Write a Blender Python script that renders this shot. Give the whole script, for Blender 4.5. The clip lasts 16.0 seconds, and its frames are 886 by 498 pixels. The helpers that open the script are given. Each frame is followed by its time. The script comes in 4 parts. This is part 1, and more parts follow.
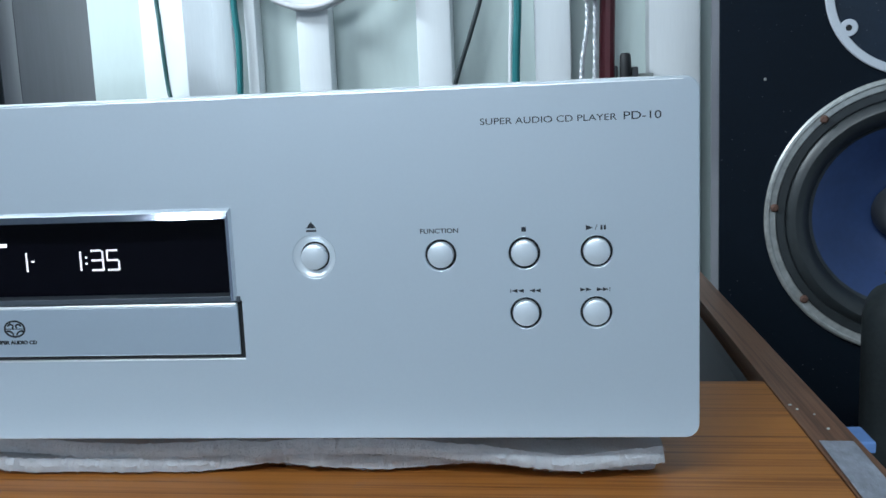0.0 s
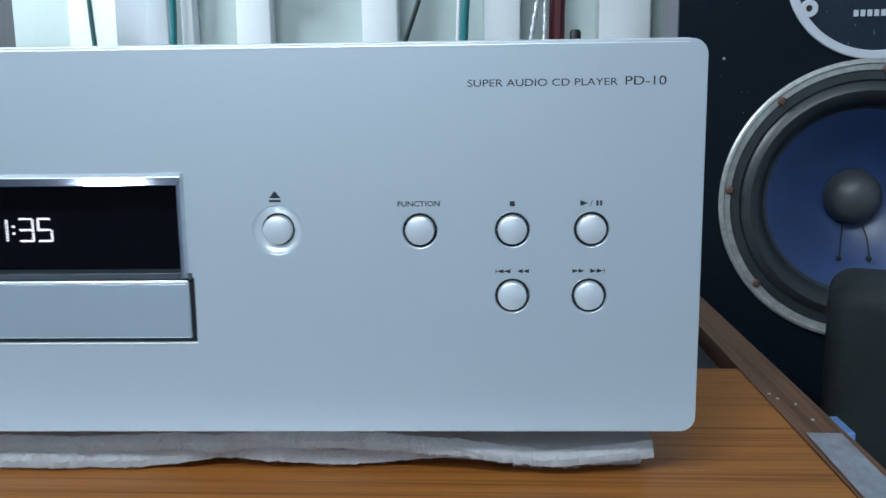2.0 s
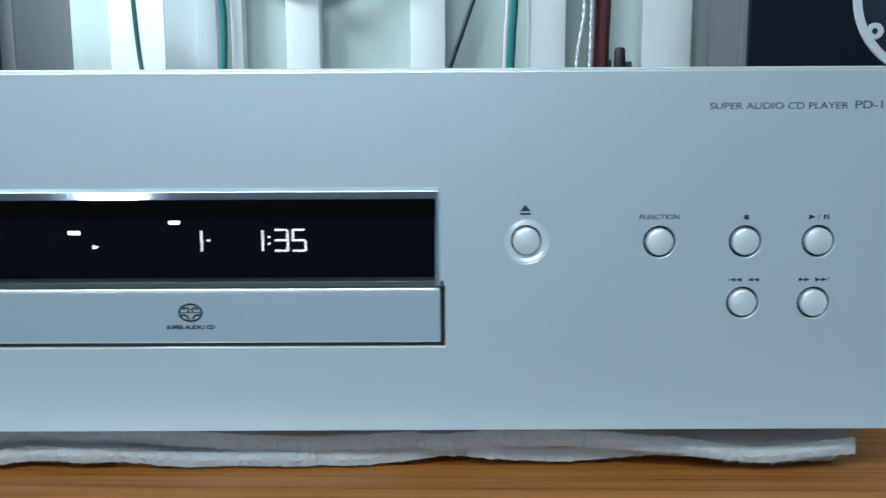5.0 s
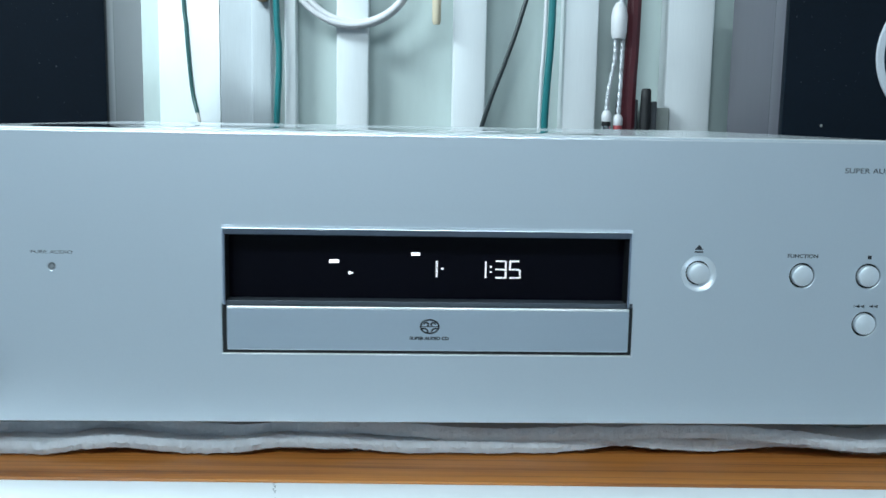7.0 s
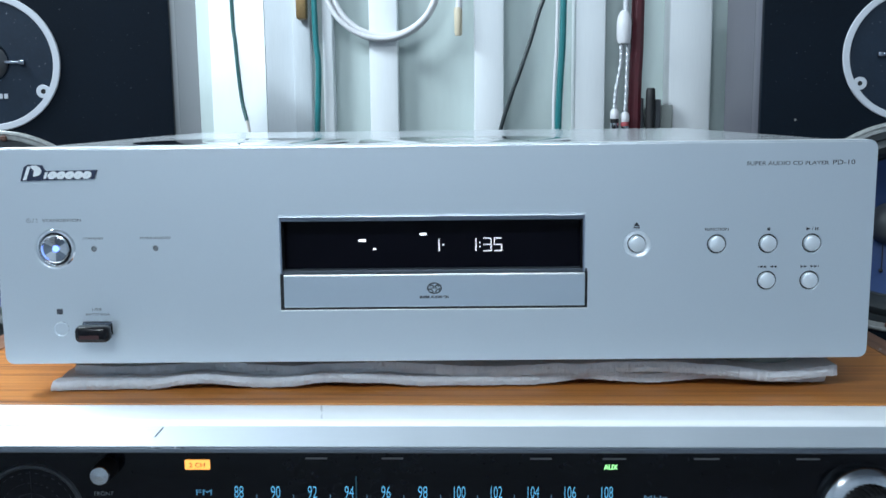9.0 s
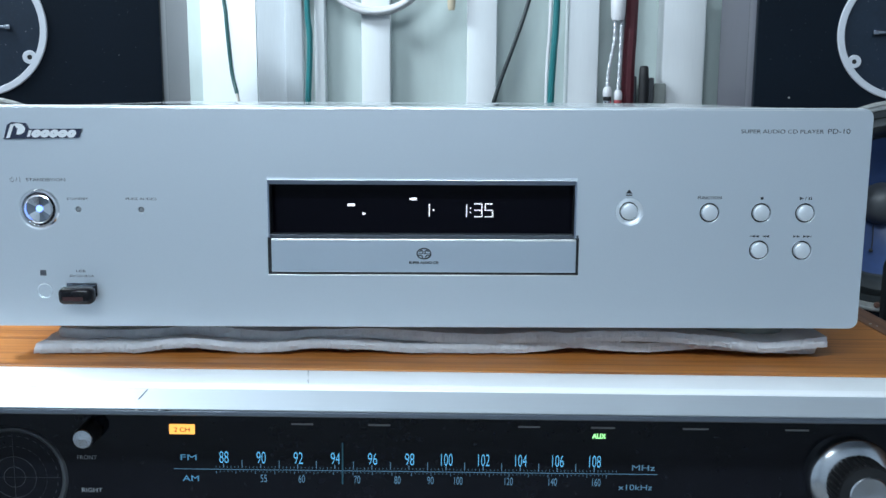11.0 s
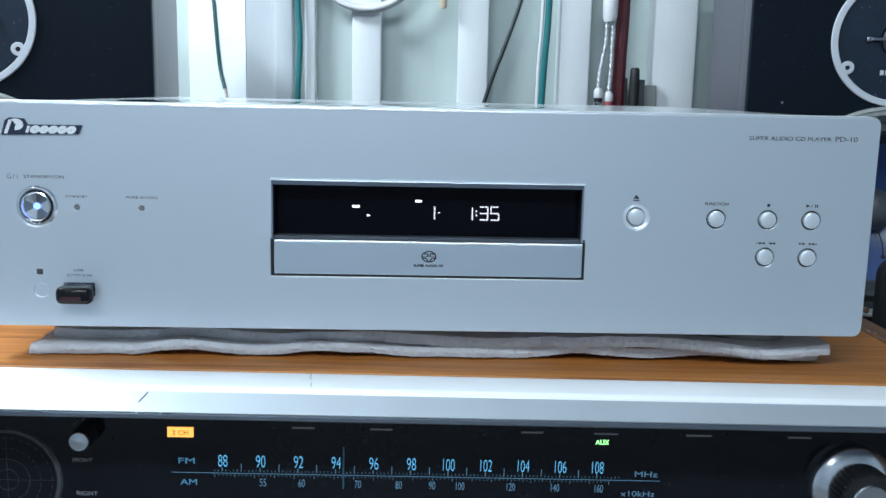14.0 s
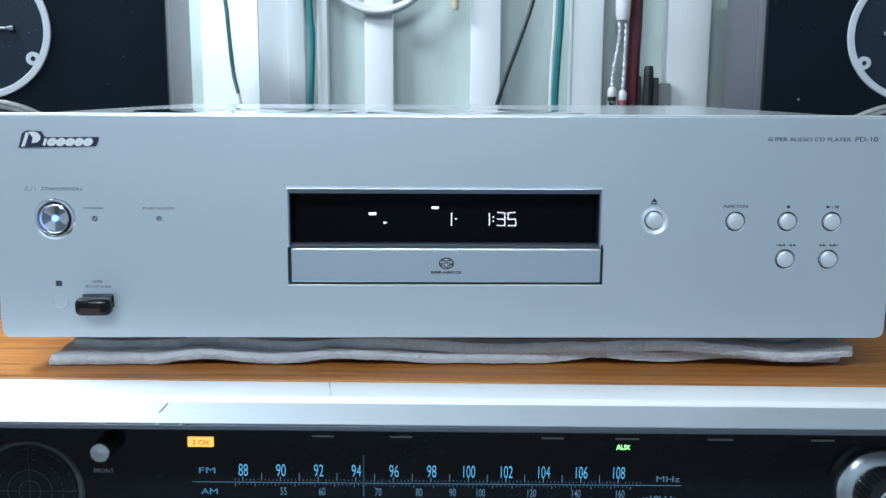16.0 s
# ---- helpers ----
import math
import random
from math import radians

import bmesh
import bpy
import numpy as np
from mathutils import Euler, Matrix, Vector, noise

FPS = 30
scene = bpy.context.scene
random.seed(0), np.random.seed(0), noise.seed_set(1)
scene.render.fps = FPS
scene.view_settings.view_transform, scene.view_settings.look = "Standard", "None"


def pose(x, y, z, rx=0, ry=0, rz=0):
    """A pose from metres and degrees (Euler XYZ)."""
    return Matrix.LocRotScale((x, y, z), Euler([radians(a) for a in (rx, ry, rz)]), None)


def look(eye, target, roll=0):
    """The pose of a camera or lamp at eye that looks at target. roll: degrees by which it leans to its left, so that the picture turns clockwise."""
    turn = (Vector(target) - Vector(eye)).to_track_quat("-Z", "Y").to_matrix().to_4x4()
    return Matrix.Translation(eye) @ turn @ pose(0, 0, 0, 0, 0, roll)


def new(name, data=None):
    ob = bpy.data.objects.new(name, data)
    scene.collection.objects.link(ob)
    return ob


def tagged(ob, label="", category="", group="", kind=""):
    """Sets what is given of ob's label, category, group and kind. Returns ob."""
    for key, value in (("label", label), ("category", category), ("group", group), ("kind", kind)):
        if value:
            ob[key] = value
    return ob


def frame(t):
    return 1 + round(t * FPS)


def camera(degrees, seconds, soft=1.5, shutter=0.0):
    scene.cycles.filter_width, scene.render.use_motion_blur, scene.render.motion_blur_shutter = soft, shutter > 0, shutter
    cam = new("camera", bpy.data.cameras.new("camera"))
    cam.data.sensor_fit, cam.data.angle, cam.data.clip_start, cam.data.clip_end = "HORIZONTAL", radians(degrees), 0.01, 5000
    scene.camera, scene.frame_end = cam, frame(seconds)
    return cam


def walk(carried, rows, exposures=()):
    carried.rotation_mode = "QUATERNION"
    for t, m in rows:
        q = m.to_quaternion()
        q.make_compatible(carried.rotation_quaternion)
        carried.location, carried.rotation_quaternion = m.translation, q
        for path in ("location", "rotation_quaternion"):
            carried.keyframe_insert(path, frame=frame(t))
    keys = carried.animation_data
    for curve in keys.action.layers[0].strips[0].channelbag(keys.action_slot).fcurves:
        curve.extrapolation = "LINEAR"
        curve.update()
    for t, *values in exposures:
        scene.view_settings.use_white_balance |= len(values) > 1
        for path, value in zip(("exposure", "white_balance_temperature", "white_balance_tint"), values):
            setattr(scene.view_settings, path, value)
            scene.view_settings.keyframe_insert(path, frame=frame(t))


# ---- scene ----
cam = camera(51.1, 16.0, soft=1.5, shutter=0.5)
PATH = [
    (0, (0.17227, -0.27710, 1.12277), (-0.0482, 1.6876, 0.8205), -2.41),
    (0.5, (0.16827, -0.27678, 1.12139), (-0.0207, 1.6896, 0.8091), -1.64),
    (1, (0.16075, -0.27905, 1.12370), (0.0244, 1.6905, 0.8039), -1.71),
    (1.5, (0.14736, -0.27725, 1.12174), (0.0643, 1.6925, 0.7851), -0.96),
    (2, (0.15540, -0.25161, 1.11794), (0.0875, 1.7162, 0.7671), -0.74),
    (2.5, (0.15896, -0.24165, 1.11549), (0.0843, 1.7266, 0.7688), -0.92),
    (3, (0.15374, -0.23830, 1.11408), (0.0710, 1.7311, 0.7753), -1.15),
    (3.5, (0.13520, -0.24435, 1.11417), (0.0649, 1.7267, 0.7828), -1.01),
    (4, (0.11513, -0.25233, 1.11495), (0.0625, 1.7213, 0.7955), -0.77),
    (4.5, (0.09782, -0.26084, 1.12116), (0.0659, 1.7088, 0.7755), -0.40),
    (5, (0.07706, -0.27154, 1.12119), (0.0711, 1.7018, 0.7958), -0.29),
    (5.2, (0.06735, -0.27266, 1.12734), (0.0739, 1.6942, 0.7647), -0.21),
    (7.3, (-0.01695, -0.35002, 1.13928), (0.0700, 1.6297, 0.8687), 0.88),
    (7.5, (-0.02023, -0.35554, 1.14369), (0.0726, 1.6245, 0.8778), 0.73),
    (7.8, (-0.0112, -0.3670, 1.1538), (0.0600, 1.6100, 0.8650), 0.45),
    (8, (-0.00267, -0.38385, 1.15733), (0.0355, 1.5936, 0.8603), 0.67),
    (8.2, (0.00360, -0.4030, 1.15620), (0.0080, 1.5740, 0.8570), 0.95),
    (8.5, (0.01072, -0.43116, 1.15365), (-0.0031, 1.5464, 0.8551), 1.06),
    (9, (0.00834, -0.45508, 1.14522), (-0.0070, 1.5228, 0.8491), -0.60),
    (9.5, (0.00569, -0.45929, 1.13933), (-0.0054, 1.5165, 0.8290), -0.35),
    (10, (0.00845, -0.45531, 1.13725), (0.0067, 1.5192, 0.8191), -0.10),
    (12.5, (0.00590, -0.44662, 1.13469), (0.0194, 1.5234, 0.7898), 0.68),
    (13, (0.00408, -0.44235, 1.13517), (0.0303, 1.5279, 0.7924), 0.89),
    (13.5, (0.00241, -0.44310, 1.13662), (0.0565, 1.5269, 0.7960), 1.01),
    (14, (-0.00505, -0.44575, 1.13747), (0.0487, 1.5250, 0.8007), 1.18),
    (14.5, (-0.00779, -0.44695, 1.13863), (0.0438, 1.5238, 0.8017), 0.97),
    (15, (-0.00764, -0.44777, 1.13865), (0.0355, 1.5230, 0.8009), 0.59),
    (15.5, (-0.00606, -0.44547, 1.14101), (0.0240, 1.5253, 0.8019), 0.46),
    (16, (-0.00672, -0.44365, 1.14103), (0.0170, 1.5271, 0.8008), 0.24),
]
EXPOSURES = [(0, 0.0, 6500, 10), (3, 0.0, 6500, 10), (4.5, 0.0, 6450, 5), (5, 0.0, 6500, 3), (7.3, 0.0, 6450, 3), (7.5, 0.1, 6600, 3), (7.8, 0.42, 6900, 8), (8, 0.48, 7050, 10), (8.3, 0.12, 6700, 10), (8.5, -0.06, 6450, 10), (9, 0.0, 6450, 10), (16, 0.0, 6500, 10)]
walk(cam, [(t, look(eye, target, roll)) for t, eye, target, roll in PATH], EXPOSURES)

# ---------------------------------------------------------------- light
world = bpy.data.worlds.new("world")
scene.world = world
world.use_nodes = True
world.node_tree.nodes["Background"].inputs[0].default_value = (0.55, 0.62, 0.7, 1)
world.node_tree.nodes["Background"].inputs[1].default_value = 0.25


def area_lamp(name, eye, target, sx, sy, power, colour):
    data = bpy.data.lights.new(name, "AREA")
    data.shape, data.size, data.size_y, data.energy, data.color = "RECTANGLE", sx, sy, power, colour
    ob = new(name, data)
    ob.matrix_world = look(eye, target)
    return ob


COOL = (0.765, 0.9, 1.0)
# strong lamp at the rear left; it stays unseen, its tube form is assumed
area_lamp("unseen_tube_light", (-0.80, 0.22, 1.90), (-0.45, 0.45, 1.0), 0.55, 0.07, 23, COOL)
area_lamp("ceiling_light", (-0.85, -1.95, 2.325), (-0.3, -0.6, 0.9), 0.12, 0.12, 9, COOL)
# broad fill from the front, added to brighten the panel; no such tube is known
area_lamp("unseen_tube_light", (-0.25, -1.45, 2.33), (-0.2, -1.1, 0.6), 1.1, 0.07, 30, COOL)


# ---------------------------------------------------------------- helpers
def thing(name, m, label, category, group="", kind=""):
    """An empty that carries the parts of one thing."""
    ob = new(name)
    ob.empty_display_size = 0.02
    ob.matrix_basis = m
    return tagged(ob, label, category, group, kind)


def mesh_of(name, bm, material, smooth=False):
    me = bpy.data.meshes.new(name)
    bmesh.ops.recalc_face_normals(bm, faces=bm.faces[:])
    bm.to_mesh(me)
    bm.free()
    me.materials.append(material)
    if smooth:
        for p in me.polygons:
            p.use_smooth = True
        me.set_sharp_from_angle(angle=radians(35))
    return me


def part(name, bm, material, parent=None, label="", smooth=False):
    """One mesh under a thing or a part, in its thing's own axes."""
    me = bm if isinstance(bm, bpy.types.Mesh) else mesh_of(name, bm, material, smooth)
    ob = new(name, me)
    if parent:
        ob.parent = parent
    return tagged(ob, label) if label else ob


def structure(name, bm, material, label, smooth=False):
    return tagged(part(name, bm, material, None, "", smooth), label, name.split("_")[0], "", "structure")


def box(bm, x0, x1, y0, y1, z0, z1, bevel=0.0, seg=2):
    m = Matrix.Translation(((x0 + x1) / 2, (y0 + y1) / 2, (z0 + z1) / 2)) @ Matrix.Diagonal((x1 - x0, y1 - y0, z1 - z0, 1))
    vs = bmesh.ops.create_cube(bm, size=1, matrix=m)["verts"]
    if bevel:
        es = list({e for v in vs for e in v.link_edges})
        bmesh.ops.bevel(bm, geom=es, offset=bevel, segments=seg, profile=0.5, affect="EDGES")
    return bm


def boxed(*a, **k):
    return box(bmesh.new(), *a, **k)


def lathe(bm, profile, m, seg=48):
    """Turns (radius, height) rows round the z axis of m."""
    rings = []
    for r, h in profile:
        if r < 1e-7:
            rings.append([bm.verts.new(m @ Vector((0, 0, h)))])
        else:
            rings.append([bm.verts.new(m @ Vector((r * math.cos(a), r * math.sin(a), h)))
                          for a in (2 * math.pi * i / seg for i in range(seg))])
    for a, b in zip(rings, rings[1:]):
        for i in range(seg):
            j = (i + 1) % seg
            if len(a) == 1 and len(b) == 1:
                continue
            if len(a) == 1:
                bm.faces.new((a[0], b[i], b[j]))
            elif len(b) == 1:
                bm.faces.new((a[i], b[0], a[j]))
            else:
                bm.faces.new((a[i], b[i], b[j], a[j]))
    return bm


def out(x, y, z):
    """Axes of a turned part whose height points to the viewer's side (-y)."""
    return pose(x, y, z, 90)


def turned(profile, m, seg=48):
    return lathe(bmesh.new(), profile, m, seg)


def spline(points, n):
    """A smooth run of n points through the given ones."""
    ps = [Vector(p) for p in points]
    ps = [2 * ps[0] - ps[1]] + ps + [2 * ps[-1] - ps[-2]]
    res = []
    for k in range(n):
        u = k / (n - 1) * (len(ps) - 3)
        i = min(int(u), len(ps) - 4)
        t = u - i
        a, b, c, d = ps[i:i + 4]
        res.append(0.5 * (2 * b + (c - a) * t + (2 * a - 5 * b + 4 * c - d) * t * t + (3 * b - a - 3 * c + d) * t ** 3))
    return res


def tube(bm, points, radius, seg=10, flat=1.0):
    rings, up = [], Vector((0, 1, 0))
    for i, p in enumerate(points):
        d = (points[min(i + 1, len(points) - 1)] - points[max(i - 1, 0)]).normalized()
        s = d.cross(up).normalized()
        w = s.cross(d)
        rings.append([bm.verts.new(p + radius * (math.cos(a) * s + flat * math.sin(a) * w))
                      for a in (2 * math.pi * k / seg for k in range(seg))])
    for a, b in zip(rings, rings[1:]):
        for k in range(seg):
            bm.faces.new((a[k], a[(k + 1) % seg], b[(k + 1) % seg], b[k]))
    bm.faces.new(rings[0])
    bm.faces.new(rings[-1])
    return bm


def from_curve(name, cu, material, m):
    ob = bpy.data.objects.new("tmp", cu)
    scene.collection.objects.link(ob)
    bpy.context.view_layer.update()
    me = bpy.data.meshes.new_from_object(ob.evaluated_get(bpy.context.evaluated_depsgraph_get()))
    bpy.data.objects.remove(ob)
    me.name = name
    me.transform(m)
    bm = bmesh.new()
    bm.from_mesh(me)
    bmesh.ops.remove_doubles(bm, verts=bm.verts[:], dist=2e-6)
    bm.to_mesh(me)
    bm.free()
    me.materials.clear()
    me.materials.append(material)
    return me


UPRIGHT = Matrix.Rotation(radians(90), 4, "X")


def plate(name, loops, depth, bevel, material, y):
    """A flat plate in the x-z plane with its front at y; the loops after the first are holes."""
    cu = bpy.data.curves.new(name, "CURVE")
    cu.dimensions, cu.fill_mode = "2D", "BOTH"
    cu.extrude, cu.bevel_depth, cu.bevel_resolution = depth / 2 - bevel, bevel, 2
    cu.offset = -bevel
    for loop in loops:
        s = cu.splines.new("POLY")
        s.points.add(len(loop) - 1)
        for q, (x, z) in zip(s.points, loop):
            q.co = (x, z, 0, 1)
        s.use_cyclic_u = True
    return from_curve(name, cu, material, Matrix.Translation((0, y + depth / 2, 0)) @ UPRIGHT)


def rounded(x0, x1, z0, z1, r, n=8):
    res = []
    for cx, cz, a0 in ((x1 - r, z1 - r, 0), (x0 + r, z1 - r, 90), (x0 + r, z0 + r, 180), (x1 - r, z0 + r, 270)):
        res += [(cx + r * math.cos(radians(a0 + 90 * i / n)), cz + r * math.sin(radians(a0 + 90 * i / n))) for i in range(n + 1)]
    return res


def circle(x, z, r, n=48):
    return [(x + r * math.cos(2 * math.pi * i / n), z + r * math.sin(2 * math.pi * i / n)) for i in range(n)]


def lettering(name, words, x, y, z, size, material, parent, width=None, align="CENTER", label="", shear=0.0, stretch=1.0, weight=0.0):
    """Words in relief of a tenth of a millimetre, standing upright with their middle height at z; width in metres fits them."""
    cu = bpy.data.curves.new(name, "FONT")
    cu.body, cu.size, cu.align_x, cu.extrude, cu.shear, cu.offset = words, size, align, 0.00006, shear, weight
    cu.space_character = stretch
    me = from_curve(name, cu, material, Matrix.Identity(4))
    xs = [v.co.x for v in me.vertices]
    ys = [v.co.y for v in me.vertices]
    sx = width / (max(xs) - min(xs)) if width else 1
    mid = {"CENTER": (max(xs) + min(xs)) / 2, "LEFT": min(xs), "RIGHT": max(xs)}[align]
    me.transform(Matrix.Translation((x, y, z)) @ UPRIGHT @ Matrix.Diagonal((sx, 1, 1, 1)) @ Matrix.Translation((-mid, -(max(ys) + min(ys)) / 2, 0)))
    ob = new(name, me)
    ob.parent = parent
    return tagged(ob, label) if label else ob


def prism(bm, pts, y0, y1):
    """A flat shape given by (x, z) points, between y0 and y1."""
    a = [bm.verts.new((x, y0, z)) for x, z in pts]
    b = [bm.verts.new((x, y1, z)) for x, z in pts]
    bm.faces.new(a)
    bm.faces.new(b)
    for i in range(len(pts)):
        j = (i + 1) % len(pts)
        bm.faces.new((a[i], a[j], b[j], b[i]))
    return bm


# ---------------------------------------------------------------- materials
def principled(name):
    m = bpy.data.materials.new(name)
    m.use_nodes = True
    nt = m.node_tree
    return m, nt, nt.nodes["Principled BSDF"]


def noise_node(nt, scale, stretch, detail=4.0, rough=0.6, coord="Object"):
    tc, mp, nz = nt.nodes.new("ShaderNodeTexCoord"), nt.nodes.new("ShaderNodeMapping"), nt.nodes.new("ShaderNodeTexNoise")
    mp.inputs["Scale"].default_value = stretch
    nz.inputs["Scale"].default_value, nz.inputs["Detail"].default_value, nz.inputs["Roughness"].default_value = scale, detail, rough
    nt.links.new(tc.outputs[coord], mp.inputs["Vector"])
    nt.links.new(mp.outputs["Vector"], nz.inputs["Vector"])
    return nz


def ramp(nt, src, stops):
    r = nt.nodes.new("ShaderNodeValToRGB")
    while len(r.color_ramp.elements) < len(stops):
        r.color_ramp.elements.new(0.5)
    for e, (p, c) in zip(r.color_ramp.elements, stops):
        e.position, e.color = p, (*c, 1)
    nt.links.new(src, r.inputs["Fac"])
    return r


def surface(name, colour, rough=0.5, metal=0.0, vary=0.08, big=6.0, fine=180.0, stretch=(1, 1, 1), bump=0.05, depth=0.0005, rvary=0.1, spec=0.5, coat=0.0, dust=0.0):
    """Base colour varied at two scales, uneven gloss and a fine relief."""
    m, nt, b = principled(name)
    n1, n2 = noise_node(nt, big, (1, 1, 1)), noise_node(nt, fine, stretch)
    mix = nt.nodes.new("ShaderNodeMath")
    mix.operation = "MULTIPLY_ADD"
    nt.links.new(n1.outputs["Fac"], mix.inputs[0])
    mix.inputs[1].default_value = 0.6
    half = nt.nodes.new("ShaderNodeMath")
    half.operation = "MULTIPLY"
    half.inputs[1].default_value = 0.4
    nt.links.new(n2.outputs["Fac"], half.inputs[0])
    nt.links.new(half.outputs[0], mix.inputs[2])
    lo = [c * (1 - vary) for c in colour]
    hi = [min(1, c * (1 + vary)) for c in colour]
    r = ramp(nt, mix.outputs[0], ((0.3, lo), (0.7, hi)))
    shade = r.outputs["Color"]
    if dust:
        specks = ramp(nt, noise_node(nt, 420, (1, 1, 1), 1.0).outputs["Fac"], ((0.735, (0, 0, 0)), (0.80, (dust, dust, dust))))
        lay = nt.nodes.new("ShaderNodeMix")
        lay.data_type = "RGBA"
        nt.links.new(specks.outputs["Color"], lay.inputs["Factor"])
        nt.links.new(shade, lay.inputs["A"])
        lay.inputs["B"].default_value = (0.35, 0.38, 0.42, 1)
        shade = lay.outputs["Result"]
    nt.links.new(shade, b.inputs["Base Color"])
    rr = nt.nodes.new("ShaderNodeMapRange")
    rr.inputs["To Min"].default_value, rr.inputs["To Max"].default_value = max(0.02, rough * (1 - rvary)), min(1, rough * (1 + rvary))
    nt.links.new(mix.outputs[0], rr.inputs["Value"])
    nt.links.new(rr.outputs["Result"], b.inputs["Roughness"])
    b.inputs["Metallic"].default_value, b.inputs["Specular IOR Level"].default_value = metal, spec
    b.inputs["Coat Weight"].default_value = coat
    if bump:
        bp = nt.nodes.new("ShaderNodeBump")
        bp.inputs["Strength"].default_value, bp.inputs["Distance"].default_value = bump, depth
        nt.links.new(n2.outputs["Fac"], bp.inputs["Height"])
        nt.links.new(bp.outputs["Normal"], b.inputs["Normal"])
    return m


def glowing(name, colour, strength):
    m, nt, b = principled(name)
    b.inputs["Base Color"].default_value = (*[c * 0.3 for c in colour], 1)
    b.inputs["Emission Color"].default_value, b.inputs["Emission Strength"].default_value = (*colour, 1), strength
    return m


def wood(name, dark, mid, light, rough, scale=1.0, coat=0.15, along="x"):
    """Veneer whose grain runs along x: broad figure, fine streaks and pores."""
    m, nt, b = principled(name)
    lay = lambda a, b: (a, b, b) if along == "x" else (b, a, b)
    warp = noise_node(nt, 5 * scale, lay(1.2, 6), 3)
    broad = noise_node(nt, 9 * scale, lay(0.3, 24), 6, 0.65)
    fine = noise_node(nt, 60 * scale, lay(0.12, 9), 6, 0.7)
    add = nt.nodes.new("ShaderNodeMath")
    add.operation = "MULTIPLY_ADD"
    nt.links.new(broad.outputs["Fac"], add.inputs[0])
    add.inputs[1].default_value = 0.62
    sub = nt.nodes.new("ShaderNodeMath")
    sub.operation = "MULTIPLY_ADD"
    nt.links.new(fine.outputs["Fac"], sub.inputs[0])
    sub.inputs[1].default_value = 0.26
    k = nt.nodes.new("ShaderNodeMath")
    k.operation = "MULTIPLY"
    k.inputs[1].default_value = 0.12
    nt.links.new(warp.outputs["Fac"], k.inputs[0])
    nt.links.new(k.outputs[0], sub.inputs[2])
    nt.links.new(sub.outputs[0], add.inputs[2])
    r = ramp(nt, add.outputs[0], ((0.36, dark), (0.45, mid), (0.52, light), (0.64, mid)))
    nt.links.new(r.outputs["Color"], b.inputs["Base Color"])
    b.inputs["Roughness"].default_value, b.inputs["Coat Weight"].default_value, b.inputs["Coat Roughness"].default_value = rough, coat, 0.25
    bp = nt.nodes.new("ShaderNodeBump")
    bp.inputs["Strength"].default_value, bp.inputs["Distance"].default_value = 0.15, 0.0003
    nt.links.new(fine.outputs["Fac"], bp.inputs["Height"])
    nt.links.new(bp.outputs["Normal"], b.inputs["Normal"])
    return m


SILVER = surface("satin_silver_aluminium", (0.69, 0.75, 0.805), 0.40, 0.75, 0.02, 4, 900, (1, 1, 1), 0.03, 0.0001, 0.06)
SILVER_EDGE = surface("polished_aluminium_edge", (0.88, 0.9, 0.92), 0.3, 0.6, 0.02, 5, 400)
TRAY = surface("satin_tray_aluminium", (0.67, 0.745, 0.82), 0.34, 0.9, 0.02, 4, 900, (1, 1, 1), 0.03, 0.0001, 0.06)
CASE = surface("silver_painted_steel", (0.62, 0.65, 0.68), 0.2, 0.55, 0.04, 8, 700, (1, 1, 1), 0.03, 0.0001)
BUTTON = surface("silver_plastic", (0.82, 0.865, 0.905), 0.38, 0.6, 0.03, 30, 900, (1, 1, 1), 0.03, 0.0001)
GAP = surface("black_plastic", (0.007, 0.008, 0.010), 0.6, 0, 0.2, 20, 600)
DISPLAY_BLACK = surface("black_display_glass", (0.003, 0.003, 0.006), 0.06, 0, 0.2, 20, 300, (1, 1, 1), 0.0, 0, 0.1, 0.07)
STICK = surface("glossy_black_plastic", (0.006, 0.006, 0.008), 0.2, 0, 0.2, 20, 400, (1, 1, 1), 0.0, 0, 0.1, 0.25)
CHROME = surface("chrome", (0.8, 0.82, 0.85), 0.14, 1.0, 0.03, 60, 500, (1, 1, 1), 0.02, 0.0001)
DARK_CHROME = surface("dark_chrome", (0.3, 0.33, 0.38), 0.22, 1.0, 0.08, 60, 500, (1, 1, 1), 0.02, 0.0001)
PRINT_DARK = surface("black_print", (0.012, 0.014, 0.018), 0.6, 0, 0.1, 80, 900, (1, 1, 1), 0)
PRINT = surface("dark_grey_print", (0.016, 0.019, 0.026), 0.55, 0, 0.1, 80, 900, (1, 1, 1), 0)
SCRATCH = surface("scratched_metal", (0.22, 0.235, 0.25), 0.5, 0.3, 0.2, 200, 900)
PRINT_SOFT = surface("grey_print", (0.05, 0.055, 0.068), 0.55, 0, 0.1, 80, 900, (1, 1, 1), 0)
BADGE = surface("navy_badge", (0.02, 0.028, 0.06), 0.35, 0, 0.1, 50, 500)
RUBBER = surface("grey_green_rubber", (0.2, 0.22, 0.21), 0.7, 0, 0.12, 40, 500)
VFD = glowing("display_segments", (0.86, 0.9, 1.0), 2.0)
GRAPHITE = surface("graphite_metal", (0.09, 0.105, 0.125), 0.35, 0.4, 0.1, 60, 500, (1, 1, 1), 0.02, 0.0001)
NAVY_CHROME = surface("navy_chrome", (0.34, 0.37, 0.45), 0.05, 1.0, 0.05, 60, 500, (1, 1, 1), 0)

